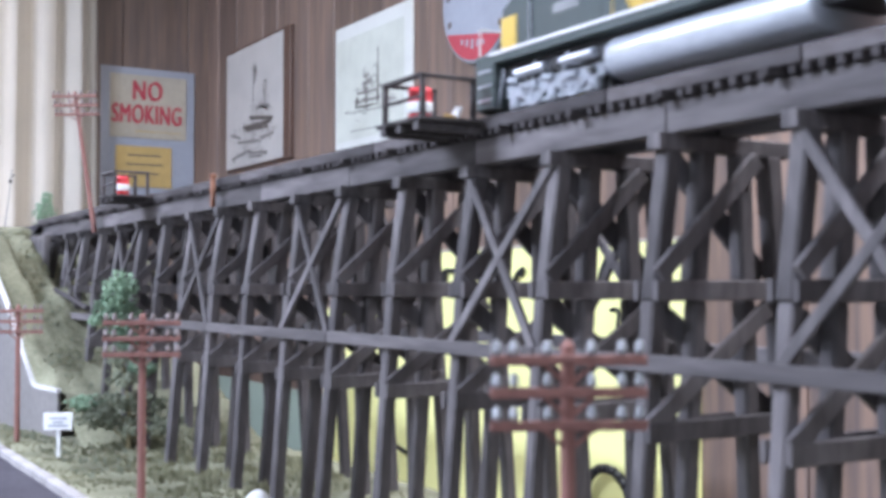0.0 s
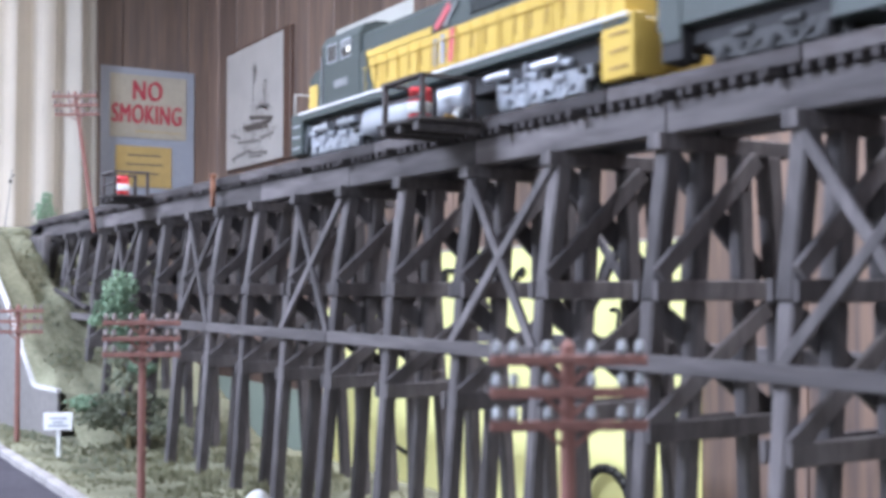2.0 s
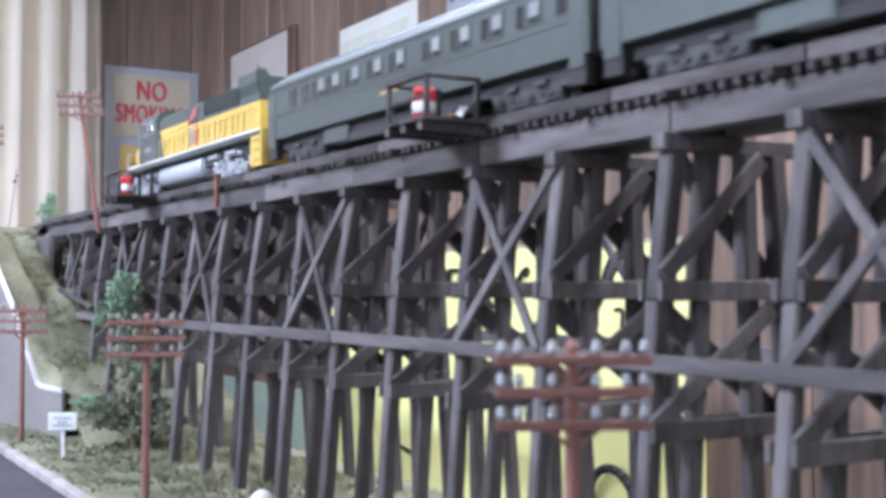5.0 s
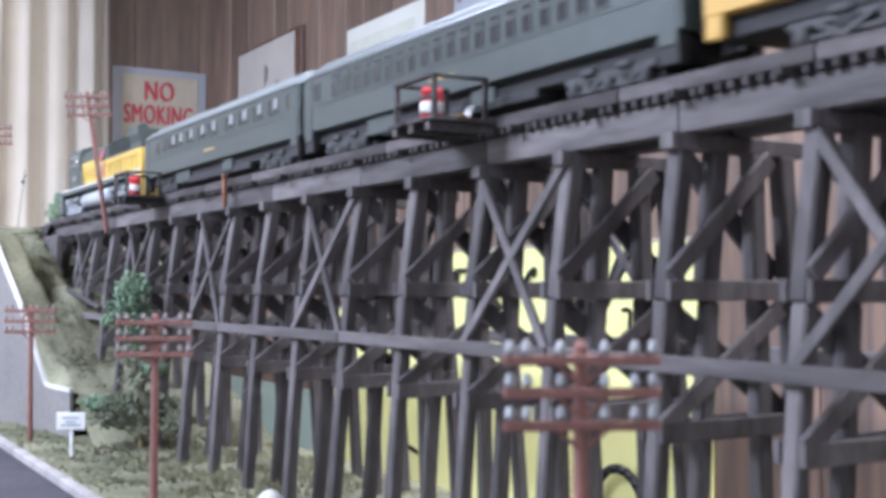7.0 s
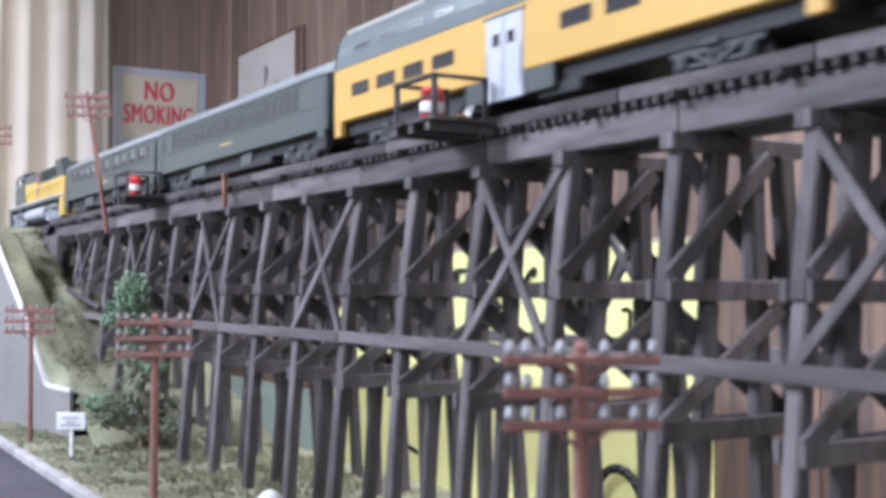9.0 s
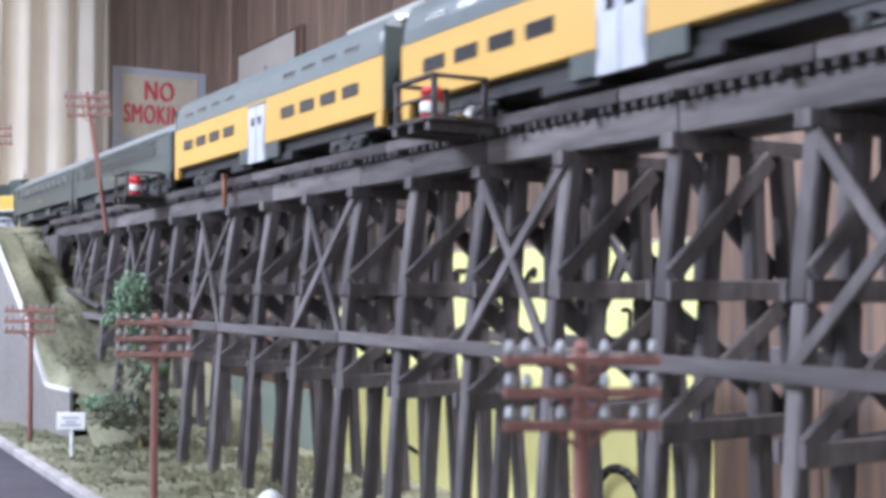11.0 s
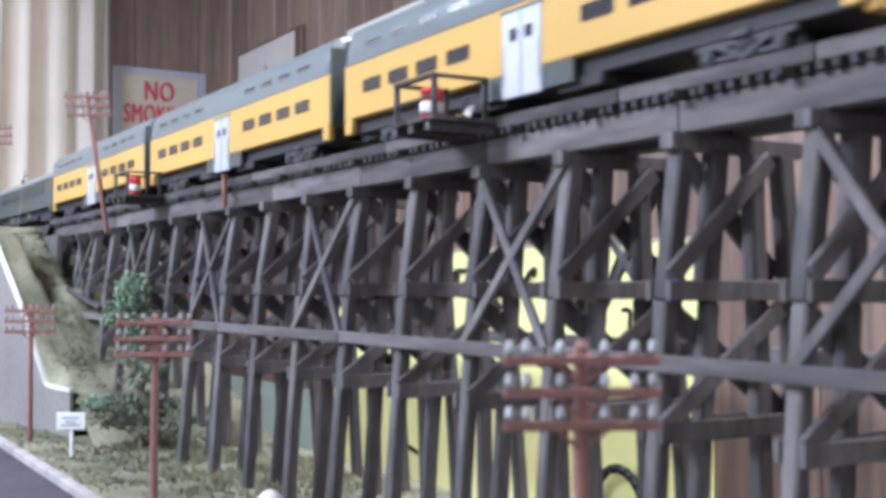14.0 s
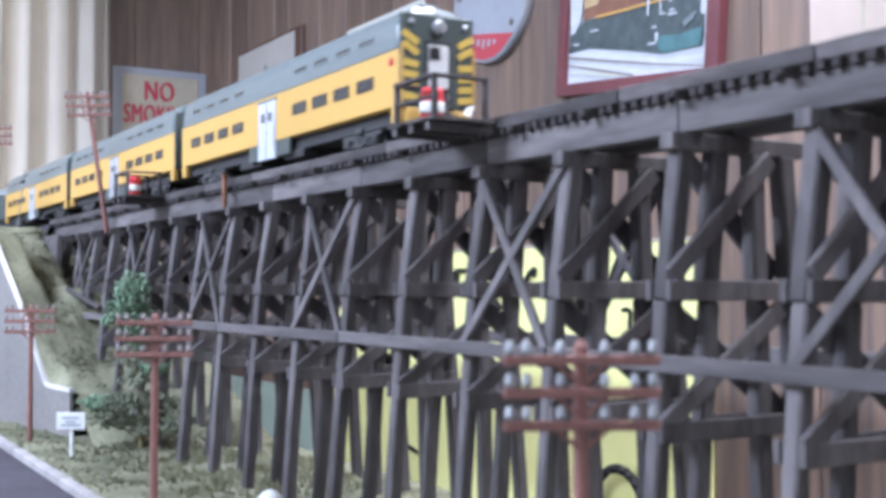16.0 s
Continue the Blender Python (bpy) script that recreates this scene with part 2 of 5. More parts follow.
def bank_z(y):
    for (a, za), (b, zb) in zip(BANK, BANK[1:]):
        if y <= b:
            k = max(0.0, (y - a) / (b - a))
            return za + (zb - za) * k
    return 0.1


def ease(k):
    k = min(1.0, max(0.0, k))
    return k * k * (3 - 2 * k)


def hill(x, y):
    """The bank, cut back beside the trestle's end."""
    cut = 0.12 * ease((x - 0.402) / 0.014) * (1 - ease((y - 2.055) / 0.03)) * ease((y - 1.8) / 0.1)
    return bank_z(y - cut)


def wall_x(y):
    return 0.354 + (y - 1.584) * -0.216 if y > 1.584 else 0.354 - (1.584 - y) * 0.05


WALL_TOP = ((1.56, -0.1345), (1.64, -0.1335), (1.65, -0.131), (1.736, -0.026), (1.85, 0.09), (2.0, 0.12), (2.35, 0.12))


def top_at(y):
    for (a, za), (b, zb) in zip(WALL_TOP, WALL_TOP[1:]):
        if y <= b:
            return za + (zb - za) * max(0, (y - a) / (b - a))
    return WALL_TOP[-1][1]


def bank_sheet():
    bm = bmesh.new()
    rows = []
    for y in steps(1.3, 2.2, 90) + steps(2.22, 3.3, 40):
        xa = wall_x(y) + 0.002 if y < 2.35 else max(-0.27, wall_x(2.35) + 0.01 - (y - 2.35) * 3)
        row = []
        for x in steps(xa, 0.575 if y < 2 else 0.62, 44):
            z = hill(x, y + (0.05 if y < 1.9 else 0.015) * noise.noise((x * 7, y * 5, 4))) + lumps(x, y, 1.6 if bank_z(y) > -0.18 else 0.6)
            if 1.5 < y < 1.95 and x < wall_x(y) + 0.05:
                edge = top_at(max(y, 1.56)) - 0.001
                z = min(max(z, edge - (x - wall_x(y)) * 0.3), edge + (x - wall_x(y)) * 0.9)
            if abs(x - TRACK_X) < 0.05 and y > 2.02:
                z = min(z, 0.1)
            if y > 2.05 and x < TRACK_X - 0.045 and y < 2.6:
                z += 0.008
            row.append(bm.verts.new((x, y, EYE + z)))
        # the back falls to the table
        row.append(bm.verts.new((0.58 if y < 2 else 0.625, y, EYE - 0.21)))
        rows.append(row)
    for a, b in zip(rows, rows[1:]):
        for i in range(len(a) - 1):
            bm.faces.new((a[i], a[i + 1], b[i + 1], b[i]))
    return mesh_of("embankment", bm, M["grass"], True)


tagged(part("embankment", bank_sheet(), None), "grassy model embankment rising to the trestle end", "embankment", kind="structure")

# road, kerb, and the concrete wing wall of the bank
bm = bmesh.new()
tagged(part("road", box(bm, -0.1, 0.2545, -0.5, 3.3, EYE + GZ - 0.006, EYE + GZ + 0.001), M["road"]), "dark grey model road with a pale kerb", "road", kind="structure")
road = bpy.data.objects["road"]
k_me = mesh_of("kerb_stone", cbox(0.011, 0.0585, 0.014, 0.0012), M["kerb"])
for i in range(40):
    k = part("kerb_stone", k_me, None, road)
    k.location = (0.26 + 0.0007 * random.uniform(-1, 1), 0.6 + i * 0.06, EYE + GZ + 0.002)

wing = thing("retaining_wall", "grey concrete wing wall with a white sloping coping", "retaining wall", kind="structure")


def strip_wall(name, lo, hi, t0, t1, mat):
    bm = bmesh.new()
    prev = None
    for y in [a for a, _ in WALL_TOP]:
        x = wall_x(y)
        z1, z0 = top_at(y) + hi, (top_at(y) + lo if lo is not None else GZ - 0.01)
        sec = [bm.verts.new((x + dx, y, EYE + z)) for dx, z in ((t0, z0), (t1, z0), (t1, z1), (t0, z1))]
        if prev:
            for i in range(4):
                bm.faces.new((prev[i], prev[(i + 1) % 4], sec[(i + 1) % 4], sec[i]))
        else:
            bm.faces.new(sec[::-1])
        prev = sec
    bm.faces.new(prev)
    bmesh.ops.recalc_face_normals(bm, faces=bm.faces[:])
    return part(name, bm, mat, wing)


strip_wall("wall_face", None, -0.003, 0.0, 0.0036, M["concrete"])
strip_wall("coping", -0.003, 0.002, -0.0014, 0.0046, M["coping"])["label"] = "white painted coping"

# ---- the trestle ----
BENT0, PITCH = 0.3845, 0.0983
BENTS = range(-4, 17)
trestle = thing("trestle", "dark creosoted timber railway trestle of many braced bents", "trestle")
CAP0, CAP1 = 0.0762, 0.0857
SASH1, SASH2, GIRT = -0.0015, -0.078, -0.0405
OUT_N, OUT_F = 0.4385, 0.5075      # outer piles at the cap
BATTER = 0.155
POST = 0.0117


def near_x(z):
    top = min(CAP0 - z, CAP0 - SASH1)
    return OUT_N - top * BATTER - max(0.0, CAP0 - z - top) * 0.075


def far_x(z):
    return OUT_F + (CAP0 - z) * 0.085


def inner_near_x(z):
    return 0.4635 - (CAP0 - z) * 0.075


def inner_far_x(z):
    return 0.4925 + (CAP0 - z) * 0.03


def post_far_x(z):
    return 0.5155 + (CAP0 - z) * 0.065


def foot_z(y):
    return min(max(GZ, hill(0.45, y)), 0.03) - 0.008


def timber(name, p, q, w, h, side=None, mat="trestle", bev=0.0007):
    bm = bmesh.new()
    c = (Vector(p) + Vector(q)) / 2
    beam(bm, Vector(p) - c, Vector(q) - c, w, h, bev, side)
    o = part(name, bm, M[mat], trestle)
    o.location = c + Vector((0, 0, EYE))
    return o


def jig(a):
    return random.uniform(-a, a)


for n in BENTS:
    y = BENT0 + n * PITCH + jig(0.002)
    fz = foot_z(y)
    timber("cap", (0.4265 + jig(0.0015), y, (CAP0 + CAP1) / 2), (0.531 + jig(0.002), y, (CAP0 + CAP1) / 2), 0.011, CAP1 - CAP0)
    # four posts: the outer pair battered, the inner pair nearly upright, spliced at the sash
    for za, zb in ((CAP0 + 0.001, SASH1 - 0.006), (SASH1 - 0.006, fz)):
        zb = max(zb, fz)
        if za <= zb + 0.01:
            continue
        for line in (near_x, inner_near_x, inner_far_x, post_far_x):
            w = (POST if za > 0 else POST - 0.0013) + jig(0.0005)
            timber("post", (line(za) + jig(0.0006), y + jig(0.0006), za), (line(zb) + jig(0.0014), y + jig(0.0018), zb), w, w + jig(0.0004), (0, 1, 0), bev=0.0015)
    for zs in (SASH1, SASH2):
        if zs > fz + 0.01:
            for s in (-1, 1):
                timber("sash", (near_x(zs) - 0.006, y + s * 0.0081, zs), (far_x(zs) + 0.006, y + s * 0.0081, zs), 0.0042, 0.0115)
    # sway braces, one each way on the two faces
    for z0, z1 in ((SASH1 + 0.008, CAP0 - 0.002), (SASH2 + 0.003, SASH1 - 0.01)):
        if z0 > fz:
            timber("sway_brace", (near_x(z0) - 0.004, y - 0.0078, z0), (far_x(z1) - 0.008, y - 0.0078, z1), 0.0038, 0.0108, (0, 1, 0))
            timber("sway_brace", (far_x(z0) + 0.004, y + 0.0078, z0), (near_x(z1) + 0.008, y + 0.0078, z1), 0.0038, 0.0138, (0, 1, 0))

# girts along both sides, in lengths, and X bracing of the towers
for side, fx in ((-1, near_x), (1, far_x)):
    for n in list(BENTS)[:-1:3]:
        y0, y1 = BENT0 + n * PITCH - 0.004, BENT0 + min(n + 3, 16) * PITCH - 0.006
        gx = fx(GIRT) + side * 0.0085
        if bank_z(y0) < GIRT - 0.01:
            timber("girt", (gx, y0, GIRT + jig(0.0006)), (gx, y1, GIRT + jig(0.0006)), 0.0055, 0.0095, mat="trestle_long")
    for n in (-4, -1, 2, 5, 8, 11, 14):
        ya, yb = BENT0 + n * PITCH, BENT0 + (n + 1) * PITCH
        for i, (p, q) in enumerate(((ya, yb), (yb, ya))):
            z1, z0 = CAP0 + 0.002, GIRT + 0.001
            off = side * (0.0076 - 0.0007 * i)
            timber("tower_brace", (fx(z1) + off, p, z1), (fx(z0) + off, q, z0), 0.0038, 0.0068, (1, 0, 0))

DECK0, DECK1 = -0.5, 2.075
# stringers, three a side, spliced over the caps
for sx in (0.4395, 0.4455, 0.4795, 0.4855):
    y = DECK0
    while y < DECK1 - 0.01:
        y2 = min(y + 2 * PITCH, DECK1)
        timber("stringer", (sx, y + 0.0004, 0.0947), (sx, y2 - 0.0004, 0.0947), 0.0058, 0.0178, mat="trestle_long")
        y = y2
# ties, a long one at every sixth, with guard timbers
tie_bm = {k: mesh_of("tie", cbox(w, 0.0052, 0.0046, 0.0005), M["tie"]) for k, w in (("short", 0.0618), ("long", 0.0765))}
n_ties = int((DECK1 + 0.15) / 0.0098)
for i in range(n_ties):
    t = part("tie", tie_bm["long" if i % 8 == 0 else "short"], None, trestle)
    t.location = (0.4625 + jig(0.001), -0.15 + i * 0.0098 + jig(0.0005), EYE + 0.106)
    t.rotation_euler = (0, 0, jig(0.03))
for gx in (0.4345, 0.4905):
    y = DECK0
    while y < DECK1:
        y2 = min(y + 0.147, DECK1)
        timber("guard_timber", (gx, y + 0.0004, 0.1128), (gx, y2 - 0.0004, 0.1128), 0.0062, 0.0088, mat="deck")
        y = y2
# end bulkhead of planks where the trestle meets the bank
for i in range(9):
    timber("bulkhead_plank", (near_x(0.03) - 0.012, 2.045, -0.005 + i * 0.0105), (far_x(0.03) + 0.012, 2.045, -0.005 + i * 0.0105), 0.006, 0.010)
for i in range(18):
    y = 1.905 + 0.0118 * i
    timber("abutment_post", (0.4115 - 0.0006 * (i % 3), y, 0.084 + jig(0.003)), (0.4085, y, -0.04), 0.0108, 0.0108, (0, 1, 0), bev=0.0015)

# rails over trestle and banks, on a smooth path that bends away at the end of the room
BEND_Y, BEND_R = 2.42, 0.68


def along(s):
    """Place and heading (degrees) at s metres along the track; s is y on the straight."""
    if s <= BEND_Y:
        return Vector((TRACK_X, s, 0)), 0.0
    a = (s - BEND_Y) / BEND_R
    if a < math.pi / 2:
        return Vector((TRACK_X - BEND_R + BEND_R * math.cos(a), BEND_Y + BEND_R * math.sin(a), 0)), math.degrees(a)
    return Vector((TRACK_X - BEND_R - (a - math.pi / 2) * BEND_R, BEND_Y + BEND_R, 0)), 90.0


track = thing("track", "brown steel rails of the model railway", "track", kind="structure")


def rail(off):
    bm = bmesh.new()
    prof = ((-0.0017, 0.1084), (0.0017, 0.1084), (0.0006, 0.1098), (0.0009, 0.1128), (0.0009, RAIL_Z), (-0.0009, RAIL_Z), (-0.0009, 0.1128), (-0.0006, 0.1098))
    prev = None
    for s in steps(-3.3, BEND_Y, 8) + steps(BEND_Y + 0.05, 4.6, 40):
        c, h = along(s)
        r = Matrix.Rotation(radians(h), 3, "Z") @ Vector((1, 0, 0))
        sec = [bm.verts.new((c.x + r.x * (off + px), c.y + r.y * (off + px), EYE + pz)) for px, pz in prof]
        if prev:
            for i in range(8):
                bm.faces.new((prev[i], prev[(i + 1) % 8], sec[(i + 1) % 8], sec[i]))
        prev = sec
    bmesh.ops.recalc_face_normals(bm, faces=bm.faces[:])
    return part("rail", bm, M["rail"], track)


for off in (-0.0168, 0.0168, -0.0105, 0.0105):
    rail(off)
# roadbed on the banks beyond the trestle
bm = bmesh.new()
prev = None
for s in steps(2.05, 4.6, 60):
    c, h = along(s)
    r = Matrix.Rotation(radians(h), 3, "Z") @ Vector((1, 0, 0))
    sec = [bm.verts.new((c.x + r.x * o, c.y + r.y * o, EYE + z)) for o, z in ((-0.046, 0.09), (-0.036, 0.1095), (0.036, 0.1095), (0.046, 0.09))]
    if prev:
        for i in range(3):
            bm.faces.new((prev[i], prev[i + 1], sec[i + 1], sec[i]))
    prev = sec
part("roadbed", bm, M["road"], track)
bm = bmesh.new()
part("approach_deck", box(bm, TRACK_X - 0.05, TRACK_X + 0.05, -3.35, DECK0, EYE + 0.06, EYE + 0.11), M["road"], track)
bm = bmesh.new()
box(bm, -0.9, -0.28, 2.95, 3.3, EYE - 0.27, EYE + 0.09)
part("far_shelf", bm, M["grass"], track)
bm = bmesh.new()
for yy in (-3.2, -2.0, -0.9):
    box(bm, TRACK_X - 0.04, TRACK_X + 0.04, yy - 0.03, yy + 0.03, 0, EYE + 0.06)
for xx in (-0.85, -0.35):
    box(bm, xx - 0.03, xx + 0.03, 3.1, 3.16, 0, EYE - 0.27)
part("deck_supports", bm, M["frame_dark"], track)

# ---- the train ----
M["yellow"] = material("yellow_coach_paint", (0.51, 0.31, 0.082), 0.42, vary=0.1, scale=80, tone=(0.46, 0.275, 0.072), wear=0.08, each=0.03, bump=0.03)
M["loco_yellow"] = material("lemon_yellow_paint", (0.56, 0.39, 0.09), 0.32, vary=0.12, scale=80, tone=(0.49, 0.33, 0.075), wear=0.1, each=0.04, bump=0.03)
M["latch"] = material("dull_yellow_latch", (0.36, 0.23, 0.06), 0.5, vary=0.2, scale=80)
M["coach_green"] = material("dark_green_coach_paint", (0.064, 0.078, 0.075), 0.42, vary=0.15, scale=80, wear=0.12, each=0.05, bump=0.03)
M["roof_green"] = material("grey_green_roof_paint", (0.135, 0.162, 0.168), 0.28, vary=0.15, scale=60, wear=0.12, each=0.05, bump=0.04)
# green coaches' roof: grey raised to put the edge's grazing highlight into the colour
M["edge_lit_roof"] = material("edge_lit_roof_paint", (0.2, 0.225, 0.235), 0.3, vary=0.2, scale=60, wear=0.2, each=0.05, bump=0.04)
M["loco_green"] = material("deep_green_paint", (0.058, 0.075, 0.073), 0.4, vary=0.15, scale=80, wear=0.1, each=0.05, bump=0.03)
M["silver"] = material("silver_paint", (0.45, 0.475, 0.52), 0.3, 0.4, vary=0.2, scale=120, wear=0.25, each=0.08, bump=0.08)
M["tank_silver"] = material("polished_tank", (0.5, 0.53, 0.58), 0.3, 0.3, vary=0.2, scale=120, wear=0.2, each=0.05, bump=0.03)
M["under"] = material("dark_underframe", (0.03, 0.029, 0.031), 0.75, vary=0.3, scale=120, wear=0.2)
M["truck_grey"] = material("grey_truck_casting", (0.06, 0.06, 0.062), 0.65, vary=0.3, scale=120, wear=0.2)
M["pane"] = material("dark_pane", (0.022, 0.024, 0.027), 0.25, vary=0.1, scale=30, wear=0.1, spec=0.6, bump=0)
M["blind"] = material("window_blind", (0.24, 0.245, 0.25), 0.7, vary=0.1, scale=60)
M["door_silver"] = material("silver_white_door", (0.46, 0.48, 0.53), 0.4, 0.1, vary=0.08, scale=60, wear=0.1)
M["decal_red"] = material("herald_red", (0.55, 0.1, 0.12), 0.5, vary=0.1, scale=60)
lamp_m = bpy.data.materials.new("headlight_glow")
lamp_m.use_nodes = True
lamp_m.node_tree.nodes["Principled BSDF"].inputs["Emission Color"].default_value = (1, 0.93, 0.75, 1)
lamp_m.node_tree.nodes["Principled BSDF"].inputs["Emission Strength"].default_value = 6
M["headlight"] = lamp_m
# weaker glow that imitates a reflection on the cab's side window
cab_m = lamp_m.copy()
cab_m.name = "cab_lamp_glow"
cab_m.node_tree.nodes["Principled BSDF"].inputs["Emission Strength"].default_value = 1.6
M["cab_lamp"] = cab_m


def slab(name, parent, mat, x0, x1, y0, y1, z0, z1, bevel=0.0, label=""):
    """A bevelled block part given by its bounds."""
    c = ((x0 + x1) / 2, (y0 + y1) / 2, (z0 + z1) / 2)
    o = part(name, cbox(abs(x1 - x0), abs(y1 - y0), abs(z1 - z0), bevel), M[mat], parent, label)
    o.location = c
    return o


def wheelset(parent, y, r=0.0085):
    bm = bmesh.new()
    rod(bm, (-0.0165, 0, 0), (0.0165, 0, 0), 0.002, n=8)
    for s in (-1, 1):
        rod(bm, (s * 0.0150, 0, 0), (s * 0.0180, 0, 0), r, n=20)
        rod(bm, (s * 0.0142, 0, 0), (s * 0.0152, 0, 0), r + 0.0012, n=20)
    o = part("wheelset", bm, M["truck_grey"], parent)
    o.location = (0, y, r)
    return o


def truck(car, yc, axles, pitch, mat, tall=0.0):
    """A bogie: side frames with journal boxes, springs and equaliser, and its wheelsets."""
    bm = bmesh.new()
    half = pitch * (axles - 1) / 2
    for s in (-1, 1):
        x = s * 0.0225
        box(bm, x - 0.0022, x + 0.0022, -half - 0.01, half + 0.01, 0.0135, 0.0185 + tall, 0.0008)
        box(bm, x - 0.0016, x + 0.0016, -half - 0.004, half + 0.004, 0.0065, 0.0095, 0.0006)
        for i in range(axles):
            y = -half + i * pitch
            box(bm, x - 0.003 + s * 0.001, x + 0.003 + s * 0.001, y - 0.0042, y + 0.0042, 0.005, 0.0142, 0.0009)
            rod(bm, (x, y, 0.0085), (x + s * 0.0052, y, 0.0085), 0.003, 0.0024, n=10)
        for i in range(axles - 1):
            y = -half + (i + 0.5) * pitch
            for d in (-0.0034, 0.0034):
                rod(bm, (x + s * 0.0012, y + d, 0.0062), (x + s * 0.0012, y + d, 0.0142), 0.0021, n=8)
            rod(bm, (x + s * 0.003, y - 0.006, 0.0185), (x + s * 0.003, y + 0.006, 0.0185), 0.0026, n=10)
            beam(bm, (x + s * 0.0022, y - pitch * 0.42, 0.0165), (x + s * 0.0022, y, 0.0062), 0.0015, 0.0026, 0)
            beam(bm, (x + s * 0.0022, y + pitch * 0.42, 0.0165), (x + s * 0.0022, y, 0.0062), 0.0015, 0.0026, 0)
    box(bm, -0.022, 0.022, -0.008, 0.008, 0.012, 0.02, 0.001)
    o = part("truck", bm, M[mat], car)
    o.location = (0, yc, 0)
    for i in range(axles):
        wheelset(o, -half + i * pitch)
    return o


def window(car, y, z0, z1, w, side, hw, blind=0.0, lean=0.0, rim="under"):
    """A framed side window with its pane, and a drawn blind where there is one."""
    zc, h = (z0 + z1) / 2, (z1 - z0)
    bm = bmesh.new()
    t = 0.0007
    for a in (-1, 1):
        box(bm, -0.0006, 0.0006, a * w / 2 - t, a * w / 2 + t, -h / 2 - t, h / 2 + t)
        box(bm, -0.00055, 0.00055, -w / 2, w / 2, a * h / 2 - t, a * h / 2 + t)
    f = part("window", bm, M[rim], car)
    f.matrix_local = pose(side * (hw + 0.0002), y, zc, 0, side * -lean, 0)
    p = part("pane", cbox(0.0006, w, h), M["pane"], f)
    p.location = (0, 0, 0)
    if blind:
        b = part("blind", cbox(0.0003, w * 0.86, h * blind), M["blind"], f)
        b.location = (side * 0.0005, 0, h * (0.5 - blind / 2) - t)
    return f


def arch_roof(car, L, prof, mat, dome=0.012):
    """A roof of the given half outline, rounded down at both ends."""
    full = [(-x, z) for x, z in prof] + [(x, z) for x, z in reversed(prof) if x > 1e-6]
    zb = prof[0][1]
    bm = bmesh.new()
    prev = None
    cuts = [(-L / 2, 0.0), (-L / 2 + dome * 0.12, 0.45), (-L / 2 + dome * 0.4, 0.78), (-L / 2 + dome, 1.0)]
    cuts = cuts + [(-y, k) for y, k in reversed(cuts)]
    for y, k in cuts:
        sec = [bm.verts.new((x * (0.86 + 0.14 * k), y, zb + (z - zb) * (0.35 + 0.65 * k))) for x, z in full]
        if prev:
            for i in range(len(full) - 1):
                bm.faces.new((prev[i], prev[i + 1], sec[i + 1], sec[i]))
            bm.faces.new((prev[-1], prev[0], sec[0], sec[-1]))
        else:
            bm.faces.new(sec)
        prev = sec
    bm.faces.new(prev[::-1])
    bmesh.ops.recalc_face_normals(bm, faces=bm.faces[:])
    return part("roof", bm, M[mat], car, smooth=False)


def coupler(car, y, d):
    bm = bmesh.new()
    box(bm, -0.003, 0.003, min(y, y + d), max(y, y + d), 0.016, 0.022, 0.0006)
    box(bm, -0.005, 0.005, y + d - 0.003, y + d + 0.003, 0.0145, 0.0235, 0.0008)
    return part("coupler", bm, M["under"], car)


